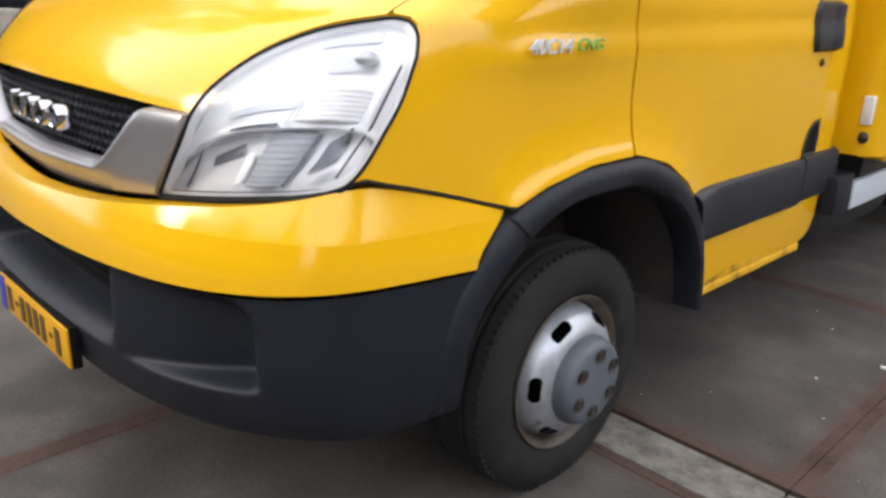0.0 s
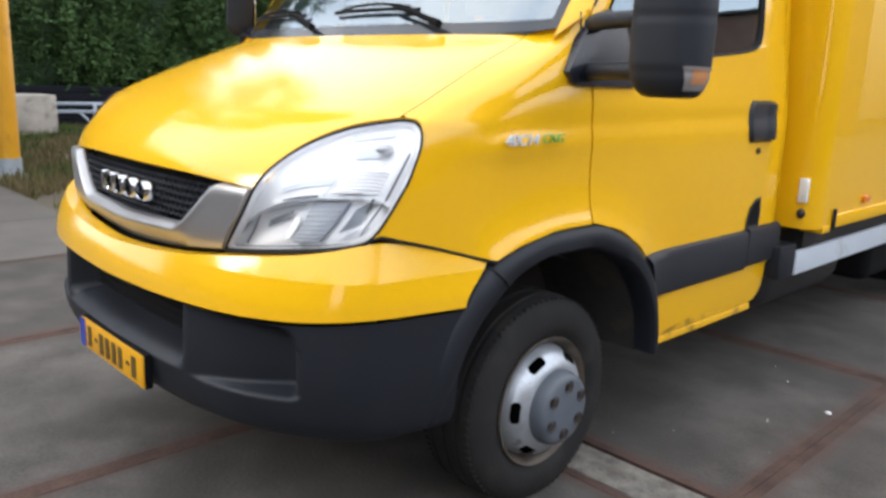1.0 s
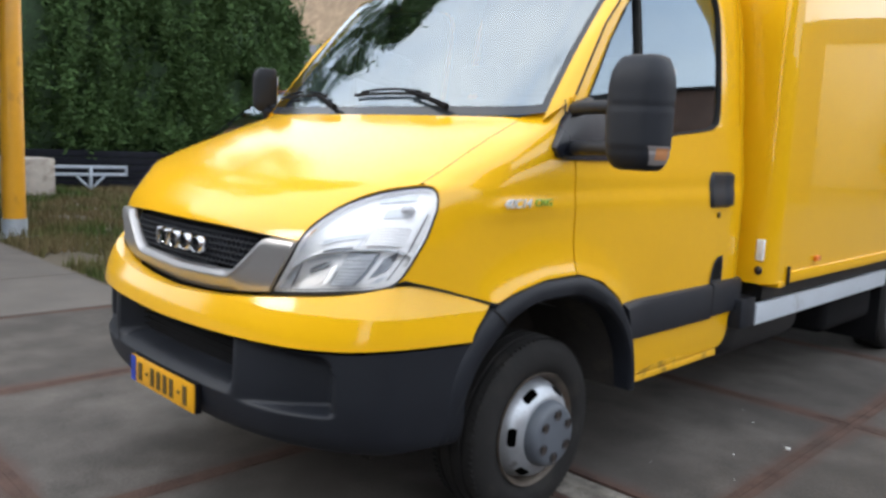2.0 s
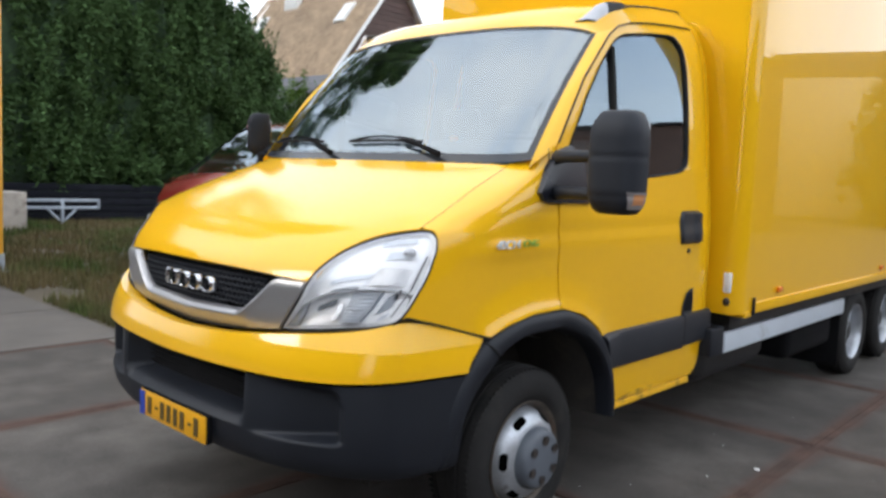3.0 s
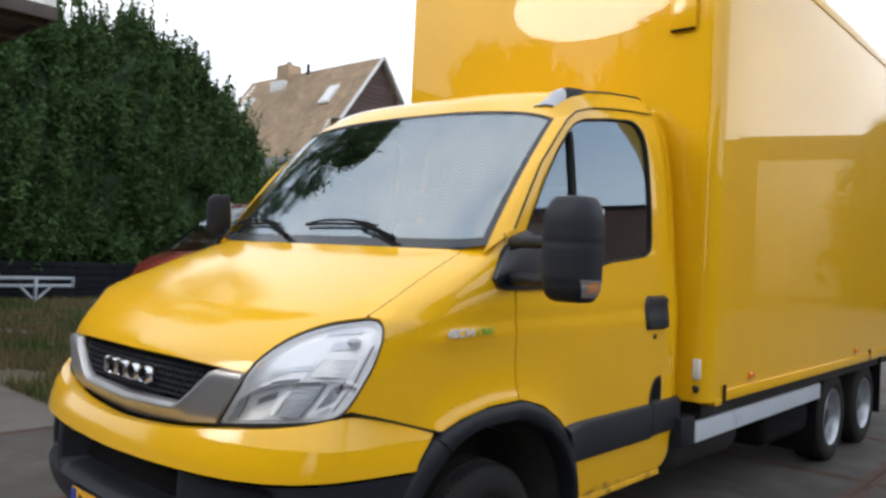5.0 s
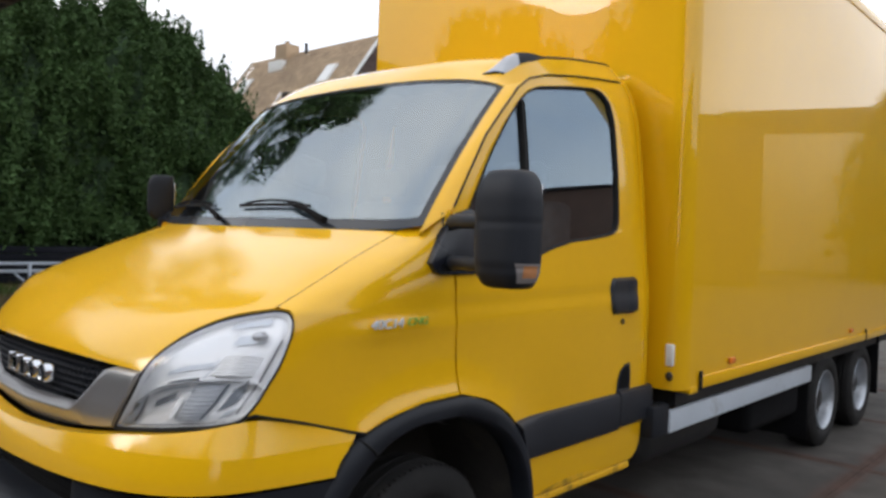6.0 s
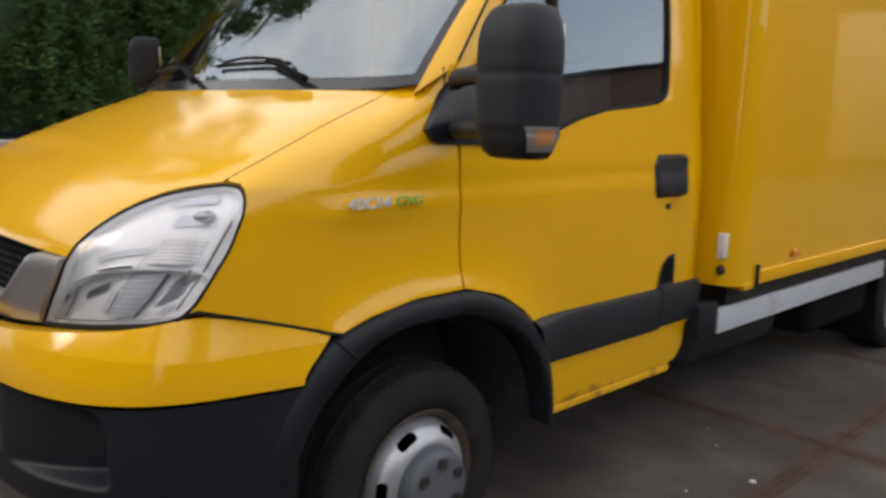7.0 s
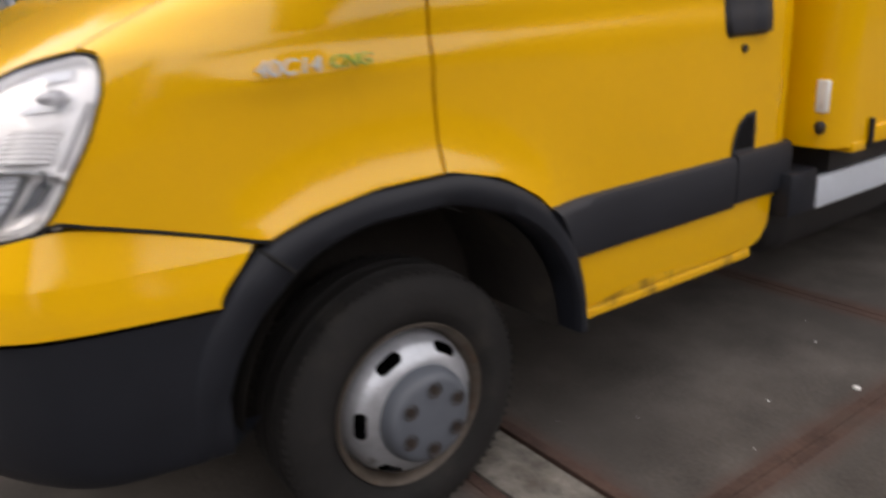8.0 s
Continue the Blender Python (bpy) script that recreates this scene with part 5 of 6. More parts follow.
    for i in range(len(radii) - 1):
        for j in range(n):
            if i in (2, 3, 4) and j % m_ < 5 and not (i in (2, 4) and j % m_ in (0, 4)):
                continue
            quad = (rings[i][j], rings[i][(j + 1) % n], rings[i + 1][(j + 1) % n], rings[i + 1][j])
            if i in (2, 4) and j % m_ in (0, 4):
                # rounded corner of the opening: keep the outer triangle only
                near = {(2, 0): (0, 1, 3), (2, 4): (0, 1, 2), (4, 0): (0, 2, 3), (4, 4): (1, 2, 3)}[(i, j % m_)]
                bm.faces.new([quad[q_] for q_ in near])
            else:
                bm.faces.new(quad)
    part("wheel_disc", bm, M_RIM_DULL if dished else M_RIM, w, "silver steel wheel with six slots")
    bm = bmesh.new()
    bmesh.ops.create_cone(bm, cap_ends=True, segments=40, radius1=0.20, radius2=0.20, depth=0.02, matrix=Matrix.Translation((-0.15, 0, 0)) @ pose(0, 0, 0, 0, 90, 0))
    part("brake_drum", bm, M_DARK, w)
    if not dished:
        bm = bmesh.new()
        rs = lathe(bm, [(0.030, 0.127), (0.052, 0.125), (0.074, 0.118), (0.083, 0.110), (0.087, 0.098), (0.089, 0.05), (0.090, 0.0005)], 56)
        bmesh.ops.remove_doubles(bm, verts=bm.verts, dist=0.0015)
        cap = part("hub_cap", bm, M_CAP, w, "grey plastic hub cap")
        for k in range(6):
            a = math.radians(26 + 60 * k)
            c = Vector((0.089, 0.080 * math.cos(a), 0.080 * math.sin(a)))
            bm = bmesh.new()
            lathe(bm, [(0.0, 0.0205), (0.0022, 0.0212), (0.0026, 0.0200), (0.0, 0.0180), (-0.004, 0.0165)], 20, Matrix.Translation(c))
            bmesh.ops.create_cone(bm, cap_ends=True, segments=6, radius1=0.0145, radius2=0.0135, depth=0.012, matrix=Matrix.Translation(c + Vector((-0.003, 0, 0))) @ pose(0, 0, 0, 0, 90, 0))
            part("wheel_nut", bm, M_NUT, cap, smooth=False)
    else:
        bm = bmesh.new()
        lathe(bm, [(-0.115, 0.10), (-0.075, 0.092), (-0.055, 0.085), (-0.045, 0.07), (-0.04, 0.0005)], 40)
        hub = part("hub", bm, M_CHASSIS, w)
        for k in range(6):
            a = math.radians(60 * k)
            bm = bmesh.new()
            bmesh.ops.create_cone(bm, cap_ends=True, segments=6, radius1=0.014, radius2=0.012, depth=0.03, matrix=Matrix.Translation((-0.10, 0.118 * math.cos(a), 0.118 * math.sin(a))) @ pose(0, 0, 0, 0, 90, 0))
            part("wheel_nut", bm, M_NUT, hub, smooth=False)
    return w


HUB_Z = 0.340
wheel((0.935, 0.0, HUB_Z), 1)
wheel((-0.935, 0.0, HUB_Z), -1)
for y in (4.30, 5.27):
    wheel((1.03, y, 0.352), 1, dished=True)
    wheel((-1.03, y, 0.352), -1, dished=True)

# chassis rails, axles and side guard
for sx in (1, -1):
    part("chassis_rail", boxm(sx * 0.36, sx * 0.44, 1.2, 6.9, 0.48, 0.66, 0.01), M_CHASSIS, van)
    part("side_guard", boxm(sx * 1.018, sx * 1.050, 1.652, 3.868, 0.548, 0.659, 0.006), M_ALU, van, "pale aluminium side guard rail")
    part("guard_bracket", boxm(sx * 0.44, sx * 1.018, 1.95, 2.01, 0.57, 0.64, 0.005), M_CHASSIS, van)
    part("guard_bracket", boxm(sx * 0.44, sx * 1.018, 3.5, 3.56, 0.57, 0.64, 0.005), M_CHASSIS, van)
    part("step_box", boxm(sx * 0.68, sx * 1.046, 1.48, 1.648, 0.545, 0.70, 0.012), M_PLASTIC, van)
    part("hose", tube(bmesh.new(), [(sx * 0.90, 1.60, 0.66), (sx * 0.91, 1.72, 0.645), (sx * 0.90, 1.85, 0.70), (sx * 0.86, 1.95, 0.76)], 0.014, 8), M_GAP, van)
    part("mud_flap", boxm(sx * 0.74, sx * 1.06, 5.70, 5.715, 0.22, 0.74, 0.004), M_DARK, van)
    part("mud_flap", boxm(sx * 0.56, sx * 1.02, 3.900, 3.914, 0.12, 0.67, 0.004), M_DARK, van)
for y in (0.0, 4.30, 5.27):
    part("axle", tube(bmesh.new(), [(-0.80, y, HUB_Z), (0.80, y, HUB_Z)], 0.05, 10), M_CHASSIS, van)
part("fuel_tank", boxm(0.48, 0.94, 1.56, 2.62, 0.33, 0.66, 0.13, 5), M_CHASSIS, van)
part("subframe", boxm(-1.04, 1.04, 1.72, 7.2, 0.67, 0.768), M_CHASSIS, van)
part("exhaust_box", boxm(-0.86, -0.44, 2.0, 3.2, 0.44, 0.72, 0.05, 3), M_CHASSIS, van)
# added black box stands for the dark mass and shadow before the rear wheels
part("spring_box", boxm(0.46, 0.98, 2.90, 3.86, 0.30, 0.67, 0.06, 3), M_DARK, van)
part("gearbox", boxm(-0.3, 0.3, 0.55, 1.9, 0.36, 0.62, 0.08, 3), M_CHASSIS, van)

# cargo box
BX, BY0, BY1, BZ0, BZ1 = 1.125, 1.60, 7.30, 0.772, 3.40
cargo = thing("cargo_box", "", "")
cargo.parent = van
cargo["label"] = "tall glossy yellow cargo box body"


def box_outline(r=0.05, front=0.10):
    """Plan of the box: rounded front corners."""
    pts = []
    for a in np.linspace(0, 90, 10):
        pts.append((BX - front + front * math.cos(math.radians(a)), BY0 + front - front * math.sin(math.radians(a))))
    return pts


bm = bmesh.new()
corner = box_outline()
right = [(BX, BY1)] + [(BX, y) for y in np.linspace(6.6, BY0 + 0.4, 10)] + corner
# the off side carries a wider, sharper corner post
far = [(BX + 0.045, BY1), (BX + 0.045, 4.0)] + [(BX + 0.005 + 0.04 * math.cos(radians(a)), BY0 + 0.04 - 0.04 * math.sin(radians(a))) for a in np.linspace(0, 90, 6)]
plan = right + [(-x, y) for x, y in far[::-1]]
P = []
for z, inset in ((BZ0 - 0.0, 0.0), (BZ0 + 0.02, 0.0), (1.0, 0.0), (1.6, 0.0), (2.2, 0.0), (2.8, 0.0), (BZ1 - 0.05, 0.0), (BZ1 - 0.02, 0.008), (BZ1 - 0.004, 0.022), (BZ1, 0.05)):
    P.append([(math.copysign(abs(x) - inset, x), y + inset * (1 if y < BY0 + 0.3 else 0), z) for x, y in plan])
V = grid(bm, P)
bm.faces.new(V[-1])
bm.faces.new(V[0][::-1])
bm.faces.new([r[0] for r in V] + [r[-1] for r in V][::-1])
part("box_shell", bm, M_BOX, cargo, angle=50)
for sx in (1, -1):
    # lower edge profile and corner capping strips
    part("lower_rail", boxm(sx * (BX - 0.004), sx * (BX + 0.012), 1.80, BY1, BZ0 - 0.004, BZ0 + 0.055, 0.004), M_BOX, cargo)
    part("lower_rail_front", boxm(sx * (BX - 0.10), sx * (BX + 0.006), BY0 + 0.09, 1.785, BZ0 - 0.022, BZ0 + 0.012, 0.006), M_BOX, cargo)
    part("top_rail", boxm(sx * (BX - 0.002), sx * (BX + 0.006), BY0 + 0.12, BY1, BZ1 - 0.11, BZ1 - 0.05, 0.003), M_BOX, cargo)
    for y in (2.19, 4.50, 6.4):
        part("side_marker", boxm(sx * (BX + 0.004), sx * (BX + 0.020), y - 0.035, y + 0.035, 0.858, 0.890, 0.006), M_ORANGE, cargo, "amber side marker lamp")
    for y in (1.80, 4.93):
        part("lock_slot", boxm(sx * (BX + 0.004), sx * (BX + 0.016), y - 0.010, y + 0.010, BZ0 - 0.01, BZ0 + 0.085, 0.002), M_GAP, cargo)
    part("corner_marker", boxm(sx * 1.036, sx * 1.076, BY0 - 0.006, BY0 + 0.02, 0.892, 1.000, 0.006), M_WHITE, cargo, "white front marker lamp")
    bm = bmesh.new()
    bmesh.ops.create_uvsphere(bm, u_segments=14, v_segments=8, radius=0.023, matrix=Matrix.Translation((sx * 1.058, BY0 + 0.002, 0.842)) @ Matrix.Diagonal((0.85, 0.7, 1.0, 1)))
    part("tie_ring", bm, M_NUT, cargo)
# vents high on the front wall
for x in (0.905,):
    bm = bmesh.new()
    box(bm, x - 0.075, x + 0.075, BY0 - 0.030, BY0 + 0.005, 2.765, 2.95, 0.008)
    vent = part("air_vent", bm, M_BOX, cargo)
    part("vent_opening", boxm(x - 0.065, x + 0.065, BY0 - 0.028, BY0 - 0.002, 2.759, 2.766), M_DARK, vent)
part("marker_lamp", boxm(-1.135, -1.118, BY0 + 0.10, BY0 + 0.14, 3.03, 3.09, 0.004), M_GAP, cargo)


# ---- ground ----
bm = bmesh.new()
grid(bm, [[(x, y, -0.045) for x in np.linspace(-400, 400, 9)] for y in np.linspace(-400, 400, 9)])
tagged(link("ground", bm, M_EARTH, smooth=False), "worn earth ground around the yard", "ground", kind="structure")

# slab yard: rust-edged concrete slabs, a strip of rough fill, pale slabs beyond
XJ = [-3.50, -1.745, -0.155, 1.405, 2.975, 4.545, 6.115, 7.7]
YJ = [-8.15, -6.46, -4.78, -3.09, -1.40, 0.235]
YK = [0.455, 2.16, 3.86, 5.56, 7.26, 8.96, 10.66]
yard = thing("pavement", "yard of grey concrete slabs with rusty steel edges", "pavement", kind="structure")
GAP = 0.005
slab_cache = {}


def slab(x0, x1, y0, y1, material, rust=True):
    key = (round(x1 - x0, 3), round(y1 - y0, 3), material.name)
    if key not in slab_cache:
        w, h = (x1 - x0) / 2 - GAP, (y1 - y0) / 2 - GAP
        bm = bmesh.new()
        box(bm, -w, w, -h, h, -0.045, 0.0, 0.006, 2)
        slab_cache[key] = [bm, None]
        me = bpy.data.meshes.new("slab")
        bm.to_mesh(me)
        bm.free()
        me.materials.append(material)
        bm = bmesh.new()
        e = 0.034
        for a in ((-w - GAP * 0.7, w + GAP * 0.7, -h - GAP * 0.7, -h + e), (-w - GAP * 0.7, w + GAP * 0.7, h - e, h + GAP * 0.7), (-w - GAP * 0.7, -w + e, -h + e, h - e), (w - e, w + GAP * 0.7, -h + e, h - e)):
            box(bm, *a, -0.05, 0.0025, 0.001, 1)
        mr = bpy.data.meshes.new("steel_edge")
        bm.to_mesh(mr)
        bm.free()
        mr.materials.append(M_RUST)
        slab_cache[key] = [me, mr]
    me, mr = slab_cache[key]
    s = new("slab", me)
    s.parent = yard
    s.location = ((x0 + x1) / 2, (y0 + y1) / 2, random.uniform(-0.004, 0.002))
    if rust:
        e = new("steel_edge", mr)
        e.parent = s


for xa, xb in zip(XJ, XJ[1:]):
    for js in (YJ, YK):
        for ya, yb in zip(js, js[1:]):
            slab(xa, xb, ya, yb, M_CONCRETE)
for xa, xb in zip(XJ, XJ[1:]):
    bm = boxm(xa + 0.004, xb - 0.004, YJ[-1] + 0.012, YK[0] - 0.012, -0.045, -0.003, 0.004)
    part("fill_strip", bm, M_FILL, yard, "rough pale concrete strip")
for xa, xb in ((-5.05, -3.53), (-6.60, -5.07), (-8.15, -6.62), (-9.7, -8.17)):
    for ya, yb in ((-7.2, -5.7), (-5.68, -4.16), (-4.14, -2.62), (-2.60, -1.08), (-1.06, 0.45)):
        slab(xa, xb, ya, yb, M_CONCRETE_PALE, rust=False)
tagged(part("verge", boxm(-30, -3.52, 0.46, 24, -0.05, -0.012), M_SOIL), "dark soil under the grass verge", "ground", kind="structure")
# small pale chips and litter on the slabs
chips = thing("litter", "scattered pale stone chips lying on the slabs", "litter", kind="stuff")
rng = random.Random(7)
bm = bmesh.new()
spots = [(1.326, 1.512, 0.014), (1.184, 1.225, 0.005), (1.05, 1.75, 0.004)] + [(rng.uniform(0.7, 2.6), rng.uniform(0.4, 4.0), rng.uniform(0.0015, 0.003)) for _ in range(18)]
for x, y, r in spots:
    bmesh.ops.create_icosphere(bm, subdivisions=1, radius=r, matrix=Matrix.Translation((x, y, r * 0.35)) @ Matrix.Diagonal((1.2, 0.9, 0.5, 1)))
part("chip", bm, M_WHITE, chips, smooth=False)

# grass verge
rs = np.random.RandomState(3)
n = 60000
gx = -3.7 - 14 * rs.rand(n) ** 1.4
gy = 0.5 + 7.5 * rs.rand(n) ** 1.2
keep = np.array([noise.noise(Vector((a * 0.7, b * 0.7, 0))) > -0.42 for a, b in zip(gx, gy)])
gx, gy = gx[keep], gy[keep]
n = len(gx)
h = 0.05 + 0.13 * rs.rand(n) ** 1.6
a = rs.rand(n) * 2 * math.pi
lean = 0.5 * rs.rand(n)
wd = 0.006 + 0.008 * rs.rand(n)
base = np.stack([gx, gy, np.full(n, -0.012)], 1)
across = np.stack([np.cos(a), np.sin(a), 0 * a], 1) * wd[:, None]
tip = np.stack([np.cos(a + 1.3) * lean * h, np.sin(a + 1.3) * lean * h, h], 1)
verts = np.stack([base - across, base + across, base + tip * 0.6 + across * 0.5, base + tip], 1).reshape(-1, 3)
idx = np.arange(n)[:, None] * 4
faces = np.concatenate([idx + [0, 1, 2], idx + [0, 2, 3]]).tolist()
me = bpy.data.meshes.new("grass")
me.from_pydata(verts.tolist(), [], faces)
me.materials.append(M_GRASS)
tagged(new("grass", me), "patchy green and dry yellow grass verge", "grass", kind="stuff")


# ---- trees ----
def leaf_cloud(rs, pts, size, material, name, parent, label="", lift=0.0, wide=0.42):
    """Many small pointed leaves at points, each turned its own way, in one mesh."""
    n = len(pts)
    d = rs.normal(size=(n, 3))
    d[:, 2] = 0.6 * d[:, 2] + lift
    d /= np.linalg.norm(d, axis=1)[:, None]
    s = np.cross(d, rs.normal(size=(n, 3)))
    s /= np.linalg.norm(s, axis=1)[:, None]
    L = size * (0.6 + 0.8 * rs.rand(n))[:, None]
    verts = np.stack([pts - d * L, pts + s * L * wide, pts + d * L, pts - s * L * wide], 1).reshape(-1, 3)
    faces = (np.arange(n)[:, None] * 4 + [0, 1, 2, 3]).tolist()
    me = bpy.data.meshes.new(name)
    me.from_pydata(verts.tolist(), [], faces)
    me.materials.append(material)
    ob = new(name, me)
    ob.parent = parent
    if label:
        ob["label"] = label
    return ob


def tree(at, height, radius, seed, n=60000, size=0.078, clear=0.2, pointed=0.5, material=None, core=True, label="tall dense dark evergreen tree", sparse=False, group="evergreens along the fence"):
    rs = np.random.RandomState(seed)
    t = thing("tree", label, "tree", group, at=at)
    bm = bmesh.new()
    tube(bm, [(0, 0, -0.1), (0.05, 0.02, height * 0.3), (-0.03, 0.05, height * 0.6), (0, 0, height * 0.92)], [0.20, 0.15, 0.09, 0.02], 10)
    part("trunk", bm, M_BARK, t)

    def rad(zz):
        k = np.clip((zz - clear) / (height - clear), 0, 1)
        return radius * np.clip(np.minimum(1, (k + 0.04) / 0.16), 0, 1) ** 0.5 * (1 - k ** (2.2 - pointed)) ** (0.45 + 0.25 * pointed)

    for k in range(14):
        zz = clear + (height - clear) * (0.08 + 0.8 * rs.rand())
        aa = rs.rand() * 2 * math.pi
        rr = float(rad(zz)) * 0.8
        bm = bmesh.new()
        tube(bm, [(0, 0, zz - 0.3), (rr * 0.5 * math.cos(aa), rr * 0.5 * math.sin(aa), zz), (rr * math.cos(aa), rr * math.sin(aa), zz + 0.25)], [0.06, 0.035, 0.008], 6)
        part("limb", bm, M_BARK, t)
    # clumps near the outline
    m = 330 if not sparse else 150
    cz = clear + (height - clear) * rs.rand(m) ** 0.9
    ca = rs.rand(m) * 2 * math.pi
    cr = rad(cz) * (0.66 + 0.50 * rs.rand(m)) if not sparse else rad(cz) * rs.rand(m) ** 0.5
    ctr = np.stack([cr * np.cos(ca), cr * np.sin(ca), cz], 1)
    which = rs.randint(0, m, n)
    cs = (0.30 + 0.35 * rs.rand(m)) * (1.0 if sparse else 0.70) * (radius / 2.2) ** 0.5
    off = rs.normal(size=(n, 3)) * cs[which][:, None] * (np.array([0.34, 0.34, 0.66]) if not sparse else 0.55)
    pts = ctr[which] + off
    if not sparse:
        # upright shoots that break the outline
        sh = rs.randint(0, m, 640)
        sh = sh[ctr[sh, 2] > clear + (height - clear) * 0.12]
        reach = (0.40 + 0.65 * rs.rand(len(sh))) * (radius / 3.0) ** 0.5 * (0.8 + 0.6 * ctr[sh, 2] / height)
        pick, along = rs.randint(0, len(sh), n // 3), rs.rand(n // 3) ** 1.3
        base = ctr[sh][pick] * np.array([1.02, 1.02, 1.0])
        rise = along[:, None] * reach[pick][:, None] * np.stack([0.35 * base[:, 0] / radius, 0.35 * base[:, 1] / radius, np.ones(len(pick))], 1)
        pts = np.concatenate([pts, base + rise + rs.normal(size=(len(pick), 3)) * (0.085 * (1 - along) + 0.012)[:, None]])
    pts[:, 2] = np.maximum(pts[:, 2], 0.05)
    leaf_cloud(rs, pts, size, material or M_LEAF, "crown", t, lift=0.0 if sparse else 0.35, wide=0.42 if sparse else 0.30)
    # closed core inside the leaves, coloured dark for the shade within the crown
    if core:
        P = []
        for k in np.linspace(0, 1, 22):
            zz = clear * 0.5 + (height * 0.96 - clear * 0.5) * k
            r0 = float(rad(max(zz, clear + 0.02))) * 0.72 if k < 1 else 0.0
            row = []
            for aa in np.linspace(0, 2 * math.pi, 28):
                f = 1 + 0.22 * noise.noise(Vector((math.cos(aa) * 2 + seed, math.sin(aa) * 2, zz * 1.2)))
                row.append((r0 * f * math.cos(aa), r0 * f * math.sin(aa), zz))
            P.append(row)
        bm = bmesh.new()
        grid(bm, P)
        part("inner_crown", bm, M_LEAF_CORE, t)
    return t


tree((-18.6, 0.4, 0), 8.2, 2.5, 11)
tree((-18.6, 2.0, 0), 8.0, 2.2, 19)
tree((-18.3, 3.6, 0), 8.3, 2.4, 12)
tree((-18.5, 5.0, 0), 7.9, 2.2, 17)
tree((-18.8, 6.6, 0), 7.1, 2.4, 13)
tree((-18.5, 7.8, 0), 7.4, 2.4, 18, pointed=0.4)
tree((-18.2, 9.2, 0), 6.65, 2.2, 14, pointed=0.3)
tree((-18.0, 10.4, 0), 5.75, 1.65, 20, n=30000, pointed=0.2)
tree((-19.0, -3.0, 0), 8.6, 2.6, 15, n=24000)
tree((-18.4, 13.1, 0), 3.8, 1.6, 16, n=20000, material=M_LEAF3, label="low rounded green garden bush", group="")


# ---- house behind the trees ----
def house():
    h = thing("house", "tan-tiled gabled house with dark clad gable", "house", at=(-22.6, 17.5, 0))
    hx, hy, ze, zr = 4.2, 3.1, 4.35, 8.80
    bm = bmesh.new()
    prof = [(-hy, 0), (hy, 0), (hy, ze), (0, zr - 0.12), (-hy, ze)]
    a = [bm.verts.new((-hx + 0.25, y, z)) for y, z in prof]
    b = [bm.verts.new((hx - 0.25, y, z)) for y, z in prof]
    bm.faces.new(a)
    bm.faces.new(b[::-1])
    for i in range(5):
        j = (i + 1) % 5
        bm.faces.new((a[i], a[j], b[j], b[i]))
    wall = part("wall", bm, M_BRICK, h, smooth=False)
    for k in range(24):
        z0 = 4.4 + 0.19 * k
        w = hy * (1 - (z0 + 0.09 - ze) / (zr - ze)) if z0 > ze else hy
        if w > 0.08:
            part("board", boxm(hx - 0.24, hx - 0.20, -w, w, z0, z0 + 0.18, 0.006), M_CLAD, wall, smooth=False)
    slope = math.hypot(hy + 0.25, zr - ze)
    for s_ in (1, -1):
        roof = part("roof", bmesh.new(), M_TILE, h)
        ux, uz = (hy + 0.25) / slope * 1.0, (zr - ze) / slope
        bm = bmesh.new()
        rows_ = 26
        step = slope / rows_
        for r in range(rows_):
            for q in range(48):
                x0 = -hx + q * (2 * hx / 48)
                d0, d1 = r * step, (r + 1) * step + 0.03
                pts = []
                for d, lift in ((d0, 0.05), (d1, 0.075)):
                    pts += [(x0, s_ * ux * d, zr - uz * d + lift), (x0 + 2 * hx / 48 - 0.01, s_ * ux * d, zr - uz * d + lift + 0.008)]
                v = [bm.verts.new(p) for p in pts]
                bm.faces.new((v[0], v[1], v[3], v[2]))
        bm.to_mesh(roof.data)
        bm.free()
        for x0 in (hx - 0.02, -hx - 0.06):
            bm = bmesh.new()
            tube(bm, [(x0 + 0.04, 0, zr + 0.05), (x0 + 0.04, s_ * (hy + 0.3), ze - 0.05)], 0.065, 4)
            part("barge_board", bm, M_TRIMWHITE, roof, "white barge board", smooth=False)
    for x0, d in ((2.5, 1.9), (-3.1, 1.85)):
        win = part("roof_window", bmesh.new(), M_TRIMWHITE, h, "white-framed roof window")
        bm = bmesh.new()
        ux, uz = (hy + 0.25) / slope, (zr - ze) / slope
        M_ = Matrix.Translation((x0, -ux * d, zr - uz * d + 0.10)) @ Matrix.Rotation(math.atan2(uz, ux), 4, "X")
        box(bm, -0.30, 0.30, -0.48, 0.48, -0.02, 0.07, 0.01)
        bm.transform(M_)
        bm.to_mesh(win.data)
        bm.free()
        # opaque pane; its white colour stands for the mirrored sky
        b2 = boxm(-0.25, 0.25, -0.42, 0.42, 0.065, 0.08)
        b2.transform(M_)
        part("pane", b2, M_WHITE, win, "pane painted pale for the sky it would mirror")
    ch = part("chimney", boxm(-2.05, -1.25, -0.35, 0.35, zr - 0.8, zr + 0.45, 0.02), M_TILE, h)
    part("chimney_flashing", boxm(-2.1, -1.2, -0.62, -0.36, zr - 0.75, zr - 0.30, 0.01), M_TRIMWHITE, ch)
    part("chimney_pot", tube(bmesh.new(), [(-1.65, 0, zr + 0.43), (-1.65, 0, zr + 0.62)], 0.11, 10), M_TILE, ch)
    part("roof_pipe", tube(bmesh.new(), [(-0.15, -0.15, zr - 0.1), (-0.15, -0.15, zr + 0.30)], 0.07, 8), M_DARKROOF, h)
    return h


